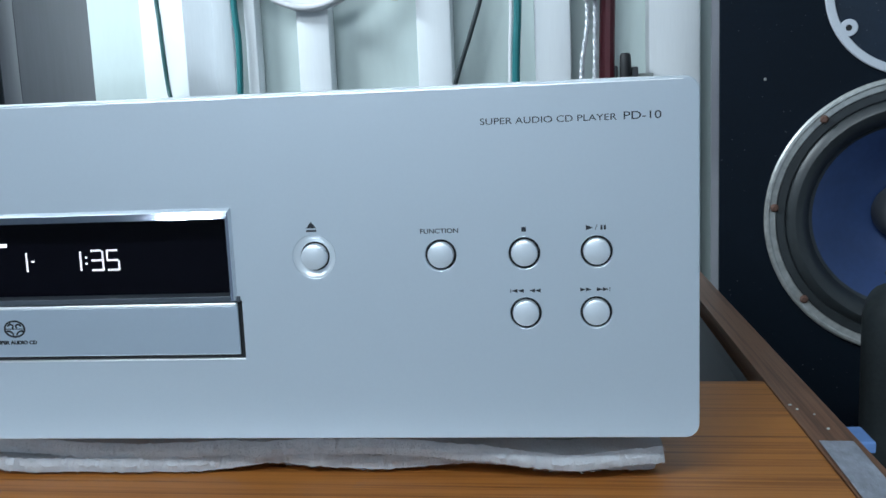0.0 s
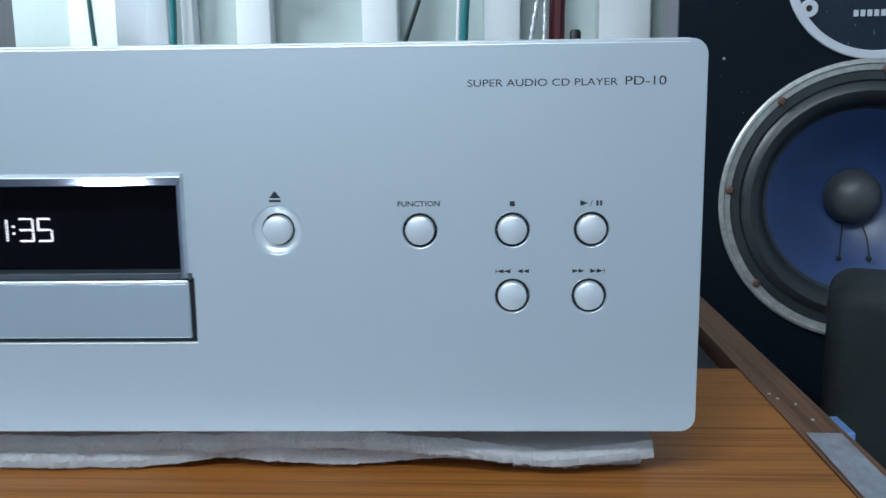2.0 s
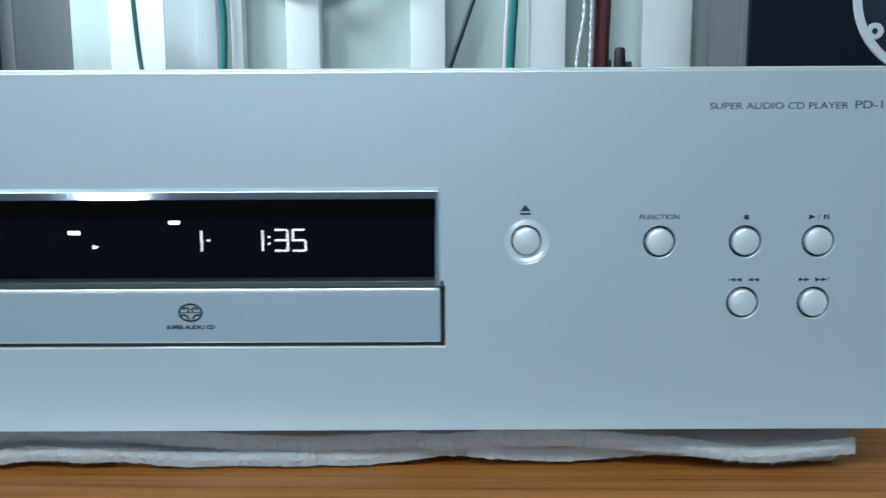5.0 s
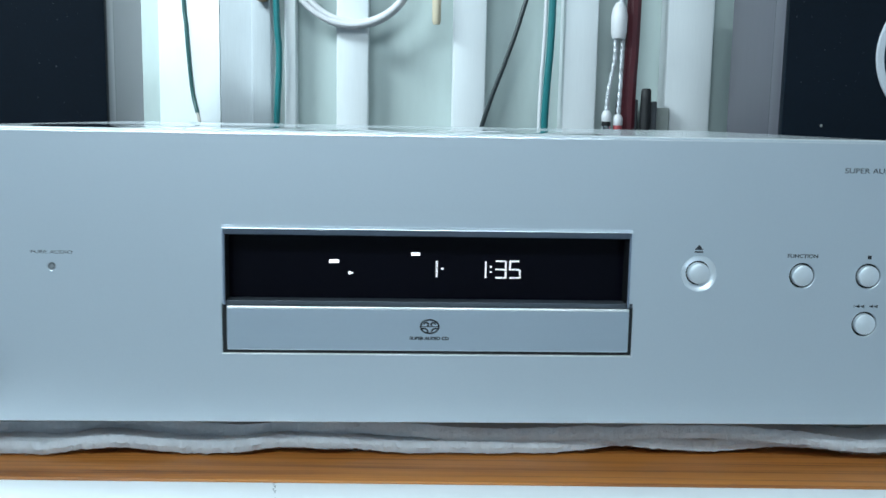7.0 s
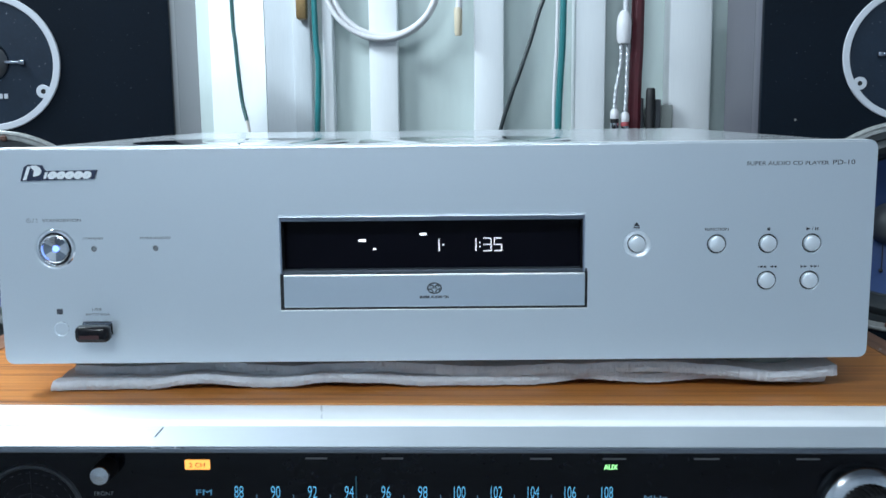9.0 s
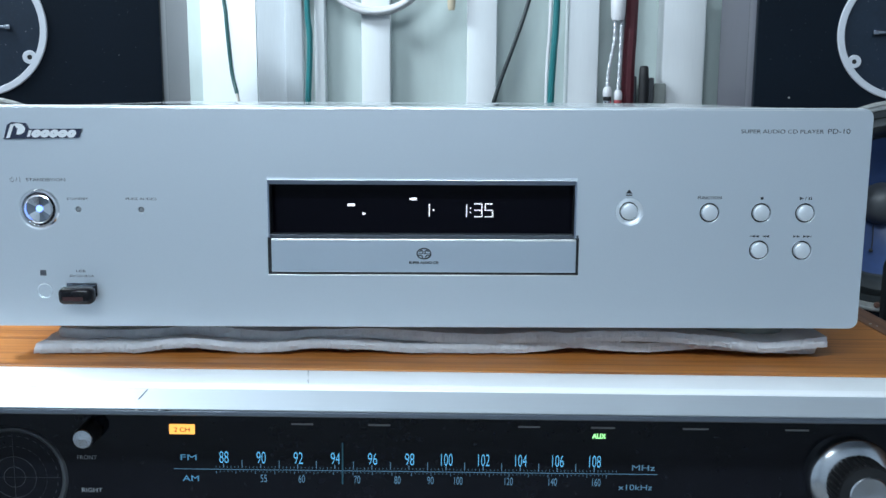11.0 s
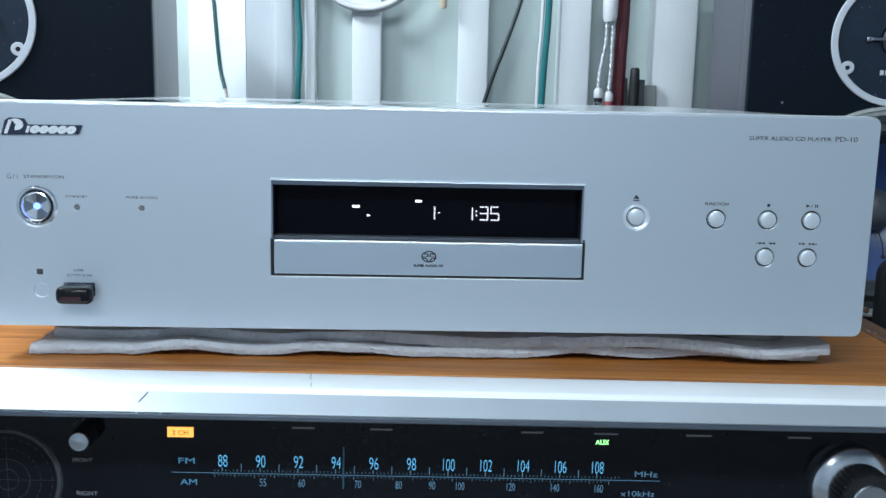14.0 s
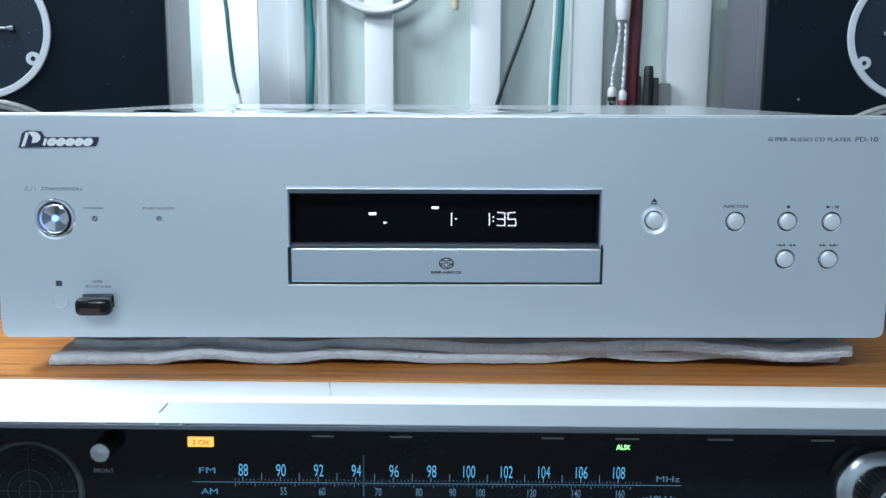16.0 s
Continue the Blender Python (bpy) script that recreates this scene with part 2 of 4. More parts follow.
BLUE_LED = glowing("blue_led", (0.18, 0.32, 1.0), 2.8)
LED_HOLE = surface("unlit_led", (0.3, 0.32, 0.34), 0.25, 0, 0.1)
FELT = surface("white_felt", (0.57, 0.595, 0.635), 0.95, 0, 0.12, 70, 1500, (1, 1, 1), 0.7, 0.0008, 0.03, 0.1)
TEAK = wood("teak_veneer", (0.095, 0.029, 0.007), (0.345, 0.119, 0.025), (0.51, 0.197, 0.043), 0.4, 1.0, 0.05)
WALNUT = wood("dark_worn_walnut", (0.055, 0.025, 0.013), (0.165, 0.076, 0.040), (0.25, 0.125, 0.070), 0.45, 1.6, 0.15, "y")
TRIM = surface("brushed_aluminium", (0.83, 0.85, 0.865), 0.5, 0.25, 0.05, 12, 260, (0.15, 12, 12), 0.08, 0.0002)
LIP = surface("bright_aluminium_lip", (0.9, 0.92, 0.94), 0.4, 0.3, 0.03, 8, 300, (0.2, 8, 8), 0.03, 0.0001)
# the trim's aluminium again, its colour darkened for shade on the sloping face
TRIM_FACE = surface("shaded_aluminium", (0.47, 0.51, 0.55), 0.55, 0.8, 0.06, 12, 260, (0.15, 12, 12), 0.08, 0.0002)
FASCIA = surface("black_dial_glass", (0.006, 0.007, 0.011), 0.1, 0, 0.3, 14, 300, (1, 1, 1), 0.0, 0, 0.3, 0.32, dust=0.05)
DIAL_BLUE = glowing("dial_blue", (0.13, 0.52, 0.88), 0.85)
DIAL_DIM = glowing("dial_dim_blue", (0.12, 0.42, 0.72), 0.42)
DIAL_PALE = glowing("dial_pale_blue", (0.2, 0.46, 0.7), 0.24)
DIAL_WHITE = surface("white_print", (0.27, 0.29, 0.31), 0.6, 0, 0.1, 60, 600, (1, 1, 1), 0)
NEEDLE = glowing("needle_blue", (0.06, 0.26, 0.38), 0.07)
AMBER = glowing("amber_lamp", (1.0, 0.47, 0.1), 1.5)
KNOB_METAL = surface("turned_aluminium", (0.68, 0.71, 0.75), 0.24, 1.0, 0.1, 60, 500, (1, 1, 1), 0.05, 0.0002)
AMBER_INK = surface("brown_ink", (0.12, 0.04, 0.01), 0.6)
GREEN_LAMP = glowing("green_lamp", (0.35, 1.0, 0.35), 2.0)
# weak glow for reflected glints on the dial glass, no lamp behind it
GLINT = glowing("painted_glint", (0.5, 0.53, 0.57), 0.03)
TAPE = surface("silver_foil_tape", (0.47, 0.49, 0.56), 0.36, 0.35, 0.45, 60, 320, (1, 0.5, 1), 0.8, 0.0012, 0.5)
PAINT_CHIP = surface("white_paint_speck", (0.5, 0.5, 0.48), 0.6)
BLACK_MESH = surface("dark_vent_metal", (0.03, 0.036, 0.042), 0.45, 0.2, 0.2, 20, 300)
BAFFLE = surface("black_baffle", (0.0032, 0.0068, 0.0125), 0.7, 0, 0.25, 6, 350, (1, 1, 1), 0.25, 0.0004, 0.1, 0.1, dust=0.3)
TWEETER = surface("navy_tweeter_plate", (0.008, 0.017, 0.032), 0.5, 0, 0.25, 30, 400, (1, 1, 1), 0.1, 0.0003, 0.1, 0.25, dust=0.35)
VINYL = surface("dark_vinyl", (0.085, 0.082, 0.105), 0.36, 0, 0.25, 8, 200, (1, 1, 0.1), 0.1, 0.0003)
RING_GREY = surface("pale_grey_plastic", (0.5, 0.53, 0.58), 0.5, 0, 0.06, 30, 500)
FRAME_METAL = surface("dull_cast_metal", (0.40, 0.41, 0.40), 0.42, 0.55, 0.4, 25, 200, (1, 1, 1), 0.2, 0.0005)
SURROUND = surface("grey_rubber_surround", (0.024, 0.029, 0.032), 0.42, 0, 0.25, 20, 200, (1, 1, 1), 0.1)
CONE = surface("blue_black_cone", (0.026, 0.055, 0.155), 0.4, 0, 0.2, 20, 200, (1, 1, 1), 0.1, 0.0004, 0.15, 0.7)
DOME = surface("dark_grey_dome", (0.06, 0.066, 0.075), 0.4, 0, 0.15, 30, 300)
RUST = surface("rusty_screw", (0.11, 0.055, 0.04), 0.7, 0.2, 0.3, 90, 400)
LEATHERETTE = surface("black_leatherette", (0.020, 0.025, 0.027), 0.65, 0, 0.4, 30, 500, (1, 1, 1), 0.25, 0.0004, 0.1, 0.25)
BLUE_PLASTIC = surface("glossy_blue_plastic", (0.16, 0.3, 0.62), 0.25, 0, 0.2)
PANEL_GREEN = surface("pale_green_painted_board", (0.51, 0.59, 0.575), 0.5, 0, 0.06, 3, 120, (1, 1, 0.2), 0.08, 0.0006)
BATTEN = surface("white_painted_wood", (0.74, 0.77, 0.79), 0.45, 0, 0.05, 5, 160, (6, 6, 0.2), 0.1, 0.0005)
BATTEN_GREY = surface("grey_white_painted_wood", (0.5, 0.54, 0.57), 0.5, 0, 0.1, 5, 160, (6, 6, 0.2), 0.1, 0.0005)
ROOM_PAINT = surface("pale_wall_paint", (0.55, 0.6, 0.66), 0.8, 0, 0.05, 2, 80)
CEILING_PAINT = surface("white_ceiling_paint", (0.7, 0.72, 0.75), 0.85, 0, 0.04, 2, 80)
FLOOR_MAT = surface("grey_cement_floor", (0.22, 0.22, 0.22), 0.6, 0, 0.2, 3, 60)
TABLE_TOP = surface("dark_table_board", (0.018, 0.018, 0.02), 0.5, 0, 0.3, 8, 100)
TEAL = surface("teal_cable_sheath", (0.012, 0.16, 0.17), 0.4, 0, 0.12, 30, 300)
DARK_GREEN = surface("dark_green_cable_sheath", (0.01, 0.07, 0.07), 0.4, 0, 0.15, 30, 300)
BLACK_CABLE = surface("black_green_cable_sheath", (0.012, 0.022, 0.026), 0.45, 0, 0.15, 30, 300)
WHITE_CABLE = surface("white_cable_sheath", (0.68, 0.68, 0.7), 0.4, 0, 0.06, 30, 300)
BRAID = surface("silver_braid", (0.55, 0.57, 0.6), 0.35, 0.4, 0.4, 120, 900, (1, 1, 0.4), 0.7, 0.0008)
MAROON = surface("maroon_sheath", (0.08, 0.011, 0.018), 0.45, 0, 0.15, 20, 200)
CREAM = surface("cream_plastic", (0.6, 0.52, 0.38), 0.45)
BRASS = surface("aged_brass", (0.3, 0.2, 0.09), 0.4, 0.6, 0.3, 40, 300)
COPPER_TIP = surface("bare_wire_tip", (0.6, 0.55, 0.5), 0.4, 0.4)
RED_BAND = surface("red_band", (0.4, 0.08, 0.09), 0.45)
DISC = surface("mirror_disc", (0.86, 0.87, 0.88), 0.05, 1.0, 0.02, 20, 200, (1, 1, 1), 0)
DISC_EDGE = surface("clear_disc_hub", (0.5, 0.52, 0.54), 0.12, 0, 0.05)
USB_RED = surface("faded_red_print", (0.04, 0.012, 0.012), 0.5)
TUBE_GLOW = glowing("tube_glow", (0.86, 0.95, 1.0), 4)
FIXTURE = surface("white_enamel", (0.75, 0.75, 0.75), 0.4)

# ---------------------------------------------------------------- room
X0, X1, Y0, Y1, TOP = -1.7, 1.7, -2.4, 0.76, 2.4
structure("floor", boxed(X0 - 0.1, X1 + 0.1, Y0 - 0.1, Y1 + 0.2, -0.1, 0), FLOOR_MAT, "plain grey cement floor")
structure("ceiling", boxed(X0 - 0.1, X1 + 0.1, Y0 - 0.1, Y1 + 0.2, TOP, TOP + 0.1), CEILING_PAINT, "plain white painted ceiling")
structure("wall_north", boxed(-0.2265, X1 + 0.1, Y1, Y1 + 0.16, 0.002, TOP - 0.002), PANEL_GREEN, "pale green-white painted board wall")
structure("wall_north_recess", boxed(X0 - 0.1, -0.227, Y1 + 0.11, Y1 + 0.16, 0.002, TOP - 0.002), PANEL_GREEN, "pale green-white board wall of a shallow recess")
bm = bmesh.new()
foot = [(-0.2268, 0.7565), (-0.3240, 0.8640), (-0.3240, 0.8698), (-0.2268, 0.8698)]
a, b = [bm.verts.new((x, y, 0.004)) for x, y in foot], [bm.verts.new((x, y, TOP - 0.004)) for x, y in foot]
bm.faces.new(a), bm.faces.new(b)
for i in range(4):
    bm.faces.new((a[i], a[(i + 1) % 4], b[(i + 1) % 4], b[i]))
structure("wall_south", boxed(X0 - 0.1, X1 + 0.1, Y0 - 0.08, Y0, 0.002, TOP - 0.002), ROOM_PAINT, "plain pale painted wall")
structure("wall_west", boxed(X0 - 0.08, X0, Y0 + 0.002, Y1 + 0.108, 0.002, TOP - 0.002), ROOM_PAINT, "plain pale painted wall")
structure("wall_east", boxed(X1, X1 + 0.08, Y0 + 0.002, Y1 - 0.002, 0.002, TOP - 0.002), ROOM_PAINT, "plain pale painted wall")

tagged(part("reveal_board", bm, BATTEN), "white painted board set slantwise at the recess", "board")

# upright battens on the wall behind the equipment: x from, x to, front y, material
for x0, x1, yf, mt, lab in (
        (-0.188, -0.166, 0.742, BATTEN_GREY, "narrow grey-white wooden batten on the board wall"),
        (-0.150, -0.137, 0.735, BATTEN, "narrow white wooden batten on the board wall"),
        (-0.091, -0.055, 0.732, BATTEN, "white painted wooden batten on the board wall"),
        (0.041, 0.078, 0.727, BATTEN, "white painted wooden batten on the board wall"),
        (0.166, 0.204, 0.722, BATTEN, "white painted wooden batten on the board wall"),
        (0.284, 0.337, 0.726, BATTEN, "broad white painted wooden batten on the board wall")):
    ob = part("batten", boxed(x0, x1, yf, Y1 - 0.0005, 0.004, TOP - 0.004, bevel=0.0025), mt, None, "", True)
    tagged(ob, lab, "batten", "battens on the wall")
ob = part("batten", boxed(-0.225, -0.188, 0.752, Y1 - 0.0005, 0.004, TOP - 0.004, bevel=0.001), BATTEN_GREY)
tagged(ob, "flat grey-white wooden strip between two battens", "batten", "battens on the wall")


def tube_lamp(x, y, z, w):
    ob = thing("tube_lamp", pose(x, y, z), "unseen white fluorescent tube lamp, added under the ceiling", "lamp", "ceiling lamps")
    if z < TOP:
        for s in (-1, 1):
            part("cord", tube(bmesh.new(), [Vector((s * 0.4 * w, 0, 0)), Vector((s * 0.4 * w, 0, TOP - z))], 0.003, 8), FIXTURE, ob)
    part("housing", boxed(-0.55 * w, 0.55 * w, -0.03, 0.03, -0.04, 0, bevel=0.006), FIXTURE, ob)
    part("tube", tube(bmesh.new(), [Vector((-0.52 * w, 0, -0.052)), Vector((0.52 * w, 0, -0.052))], 0.012), TUBE_GLOW, ob, "glowing cool white tube", True)


tube_lamp(-0.80, 0.22, 1.98, 0.55)
# made-up fixture for the front fill, out of view
tube_lamp(-0.25, -1.45, TOP, 1.12)
bulb = thing("ceiling_lamp", pose(-0.85, -1.95, TOP), "small round white lamp on the ceiling", "lamp", "ceiling lamps")
part("housing", turned([(0, 0), (0.10, 0), (0.105, -0.01), (0.10, -0.045), (0.09, -0.05), (0, -0.05)], Matrix.Identity(4), 40), FIXTURE, bulb, "", True)
part("diffuser", turned([(0.088, -0.0505), (0.086, -0.058), (0.05, -0.062), (0, -0.063)], Matrix.Identity(4), 40), TUBE_GLOW, bulb, "glowing round diffuser", True)

# ---------------------------------------------------------------- table
TZ = 0.82
table = thing("table", pose(0, 0.25, 0), "dark board table carrying the audio equipment", "table")
part("tabletop", boxed(-0.75, 0.75, -0.33, 0.44, TZ - 0.03, TZ, bevel=0.002), TABLE_TOP, table)
for x in (-0.7, 0.7):
    for y in (-0.28, 0.39):
        part("leg", boxed(x - 0.025, x + 0.025, y - 0.025, y + 0.025, 0, TZ - 0.03, bevel=0.002), TABLE_TOP, table)

# ---------------------------------------------------------------- receiver
# own axes: z = 0 is the veneered top, x along the front
RM = pose(0, 0, 1.0015, 0, 0.55, 0)
rec = thing("receiver", RM, "vintage stereo receiver with teak veneered top, aluminium trim and black dial", "receiver")
FY = -0.008          # dial front
part("top_board", boxed(-0.2655, 0.2655, -0.0125, 0.126, -0.014, 0, bevel=0.0006), TEAK, rec, "orange-brown teak veneer board")
part("vent", boxed(-0.263, 0.263, 0.1262, 0.385, -0.02, -0.006), BLACK_MESH, rec, "dark sheet-metal vent")
for i in range(14):
    x = -0.25 + i * 0.0375
    part("vent_slat", boxed(x, x + 0.02, 0.14, 0.37, -0.006, -0.0045, bevel=0.0004), BLACK_MESH, rec)
for s in (-1, 1):
    x0, x1 = sorted((s * 0.2656, s * 0.2816))
    part("side_panel", boxed(x0, x1, -0.04, 0.40, -0.175, 0.0005, bevel=0.0003), WALNUT, rec, "dark worn walnut side panel")
part("chassis", boxed(-0.263, 0.263, 0.0, 0.385, -0.172, -0.0205), BLACK_MESH, rec)
for x in (-0.2, 0.2):
    for y in (0.03, 0.34):
        part("foot", turned([(0, -0.18), (0.015, -0.18), (0.015, -0.172), (0, -0.172)], pose(x, y, 0), 20), GAP, rec)
# aluminium trim: flat top, bright rounded lip, sloping face coloured for shade, dark under-bevel
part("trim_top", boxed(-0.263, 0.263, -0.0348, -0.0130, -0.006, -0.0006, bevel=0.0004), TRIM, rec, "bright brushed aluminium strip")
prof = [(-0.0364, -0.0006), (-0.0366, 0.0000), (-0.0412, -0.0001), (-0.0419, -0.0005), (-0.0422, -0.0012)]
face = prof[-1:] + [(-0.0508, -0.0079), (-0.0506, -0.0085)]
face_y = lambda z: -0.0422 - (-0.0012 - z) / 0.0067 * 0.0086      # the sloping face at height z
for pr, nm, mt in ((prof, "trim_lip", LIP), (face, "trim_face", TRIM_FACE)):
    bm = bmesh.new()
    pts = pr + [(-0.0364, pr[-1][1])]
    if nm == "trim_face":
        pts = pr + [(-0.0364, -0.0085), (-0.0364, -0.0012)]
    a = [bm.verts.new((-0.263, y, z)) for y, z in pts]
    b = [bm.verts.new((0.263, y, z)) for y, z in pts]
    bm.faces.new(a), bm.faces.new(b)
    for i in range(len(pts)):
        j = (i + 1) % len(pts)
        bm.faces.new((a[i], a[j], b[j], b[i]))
    part(nm, bm, mt, rec, "polished aluminium lip" if nm == "trim_lip" else "brushed aluminium face with shade in its colour", True)
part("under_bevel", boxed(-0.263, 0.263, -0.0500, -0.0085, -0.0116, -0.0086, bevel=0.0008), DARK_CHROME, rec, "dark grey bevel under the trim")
part("fascia", boxed(-0.263, 0.263, FY, 0.0, -0.172, -0.0117), FASCIA, rec, "glossy black dial glass")
# glints along the dial's top, put in as faintly glowing strips
for x, w in ((-0.0600, 0.011), (-0.0215, 0.011), (0.0535, 0.011), (0.0905, 0.012), (0.137, 0.013), (0.188, 0.012)):
    part("glint_strip", boxed(x - w / 2, x + w / 2, FY - 0.0004, FY, -0.0306, -0.0296, bevel=0.0002), GLINT, rec, "faint glowing strip painting a glint at the dial's top")
# dark strip laid in the gap to stand in for the groove's shade
part("trim_groove_shade", boxed(-0.263, 0.263, -0.0364, -0.0349, -0.0014, -0.0008, bevel=0.0001), GRAPHITE, rec, "thin dark strip for the groove's shade behind the lip")
# scratches and chips in the trim
bm = bmesh.new()
for k in range(9):
    if k in (4, 5):
        continue
    x = -0.0560 + 0.00032 * k + 0.00025 * math.sin(2.4 * k)
    y = -0.0138 - 0.0022 * k
    box(bm, x, x + (0.0003 if k < 4 else 0.0002), y - 0.0023, y, -0.0007, -0.00048)
part("scratch", bm, SCRATCH, rec, "thin grey scratch across the trim")
bm = bmesh.new()
for k in range(9):
    x = -0.1285 + k * 0.00034
    z = -0.0046 + 0.00036 * k
    box(bm, x, x + 0.0003, face_y(z) - 0.0004, face_y(z) + 0.0002, z - 0.0003, z + 0.0003)
part("scratch", bm, SCRATCH, rec, "slanting scratch on the trim")
for x, w, h, mt in ((-0.1285, 0.0006, 0.0005, SILVER_EDGE), (-0.1262, 0.0004, 0.0004, GAP), (-0.1180, 0.0005, 0.0006, SILVER_EDGE), (-0.1150, 0.0008, 0.0005, GAP)):
    part("chip", prism(bmesh.new(), [(x - w, -0.0087), (x + w, -0.0087), (x + 0.5 * w, -0.0087 + h), (x - 0.3 * w, -0.0087 + 0.7 * h)], -0.0509, -0.0500), mt, rec, "small chip in the trim's lower edge")
# dial
TY = FY - 0.0002
ZN, ZL, ZA = -0.0480, -0.0545, -0.0591
SX = 0.00935      # metres for one megahertz on the dial
fx = lambda mhz: -0.1000 + (mhz - 88) * SX
for mhz in range(88, 109, 2):
    lettering("dial_number", str(mhz), fx(mhz) + 0.0003, TY, ZN, 0.0092, DIAL_BLUE, rec, 0.0058 if mhz >= 100 else 0.0046, label="glowing blue dial number", weight=-0.0001)
bm = bmesh.new()
for k in range(-4, 214):
    x = fx(88 + k * 0.1)
    if k % 20 == 0 and 0 <= k <= 200:
        h, w = 0.0022, 0.00022
    elif k % 10 == 0 and 0 <= k <= 200:
        h, w = 0.0042, 0.00018
    elif k % 2 == 0:
        h, w = 0.0010, 0.0001
    else:
        continue
    box(bm, x - w, x + w, TY - 0.0001, TY, ZL + 0.0009, ZL + 0.0009 + h)
for k in range(0, 101):
    x = fx(87.6) + k * 0.00197
    h = 0.0016 if k % 5 == 0 else 0.0007
    box(bm, x - 0.00012, x + 0.00012, TY - 0.0001, TY, ZL - 0.0006 - h, ZL - 0.0006)
part("dial_ticks", bm, DIAL_PALE, rec, "fine pale tick marks of the tuning scale")
part("dial_line", boxed(-0.125, 0.119, TY - 0.0001, TY, ZL - 0.0001, ZL + 0.0002), DIAL_PALE, rec)
for s, x in (("55", -0.0799), ("60", -0.0607), ("70", -0.0327), ("80", -0.0123), ("90", 0.0044), ("100", 0.0185), ("120", 0.0440), ("140", 0.0663), ("160", 0.0884)):
    lettering("dial_number", s, x, TY, ZA, 0.0058, DIAL_PALE, rec, 0.0042 if len(s) > 2 else 0.0032)
for s, x, z, w, mt in (("FM", -0.1175, ZN - 0.0003, 0.0080, DIAL_DIM), ("AM", -0.1167, ZA - 0.0003, 0.0082, DIAL_DIM),
                       ("MHz", 0.1119, ZN - 0.0030, 0.0116, DIAL_PALE), ("x10kHz", 0.1082, ZA - 0.0024, 0.0172, DIAL_PALE)):
    lettering("dial_word", s, x, TY, z, 0.0042, mt, rec, w)
part("needle", boxed(fx(94.42) - 0.0004, fx(94.42) + 0.0004, TY - 0.0005, TY - 0.0003, -0.0615, -0.0395, bevel=0.0002), NEEDLE, rec, "thin tuning needle")
part("indicator", boxed(-0.1266, -0.1138, FY - 0.001, FY, -0.0360, -0.0308, bevel=0.0004), AMBER, rec, "glowing amber mode lamp")
lettering("indicator_word", "2 CH", -0.1202, FY - 0.0011, -0.0334, 0.0032, AMBER_INK, rec, 0.0078)
lettering("indicator_word", "AUX", 0.0888, TY, -0.0345, 0.0036, GREEN_LAMP, rec, 0.0070, label="glowing green source word", weight=0.00008)

# small level knob, scope and tuning knob
kb = out(-0.1657, FY, -0.0350)
kn = part("small_knob", turned([(0.0055, 0), (0.0055, 0.0095), (0.0050, 0.0105), (0.0050, 0.011), (0, 0.011)], kb, 32), GAP, rec, "", True)
part("knob_cap", turned([(0.0049, 0.011), (0.0049, 0.0116), (0.0045, 0.0122), (0.0040, 0.0123), (0.0012, 0.0119), (0.0008, 0.0121), (0, 0.0122)], kb, 32), KNOB_METAL, kn, "turned aluminium cap", True)
lettering("knob_word", "FRONT", -0.1685, TY, -0.0490, 0.0030, DIAL_WHITE, rec, 0.0098)
lettering("knob_word", "RIGHT", -0.1668, TY, -0.0664, 0.0031, DIAL_WHITE, rec, 0.0104)
sc = part("scope", turned([(0.0240, 0), (0.0252, 0.0012), (0.0262, 0.0012), (0.0270, 0.0)], out(-0.2055, FY, -0.0600), 64), DOME, rec, "round stereo scope with a dark rim", True)
bm = bmesh.new()
for r in (0.0055, 0.011, 0.0165, 0.022):
    for i in range(0, 64, 1 if r < 0.012 else 2):
        a0, a1 = 2 * math.pi * i / 64, 2 * math.pi * (i + 1) / 64
        pts = [(-0.2055 + q * math.cos(a), -0.0600 + q * math.sin(a)) for q, a in ((r, a0), (r, a1), (r - 0.00022, a1), (r - 0.00022, a0))]
        prism(bm, pts, TY - 0.0001, TY)
for k in range(-18, 19):
    box(bm, -0.2055 + k * 0.00125 - 0.0004, -0.2055 + k * 0.00125 + 0.0004, TY - 0.0001, TY, -0.06011, -0.05989)
    box(bm, -0.20561, -0.20539, TY - 0.0001, TY, -0.0600 + k * 0.00125 - 0.0004, -0.0600 + k * 0.00125 + 0.0004)
part("graticule", bm, DOME, sc, "faint ringed graticule")
kc = out(0.2162, FY, -0.0545)
kn = part("tuning_knob", turned([(0.0217, 0), (0.0217, 0.0045), (0.0211, 0.0055), (0.0150, 0.0085), (0, 0.0085)], kc, 96), KNOB_METAL, rec, "large knob with a silver skirt", True)
bm = turned([(0.0142, 0.0080), (0.0142, 0.0205), (0.0136, 0.0215), (0, 0.0215)], kc, 64)
part("grip", bm, GAP, kn, "black ribbed grip", True)
for i in range(36):
    a = 2 * math.pi * i / 36
    part("rib", boxed(-0.0005, 0.0005, 0.0138, 0.0150, 0.0082, 0.0208, bevel=0.0003, seg=1), GAP, kn).matrix_basis = kc @ Matrix.Rotation(a, 4, "Z")
part("cap", turned([(0.0094, 0.0214), (0.0094, 0.0225), (0.0088, 0.0232), (0.002, 0.0226), (0, 0.0225)], kc, 64), KNOB_METAL, kn, "turned aluminium cap", True)

# foil tape and paint specks on the right side panel
def on_receiver(x, y, z):
    return RM @ Matrix.Translation((x, y, z))


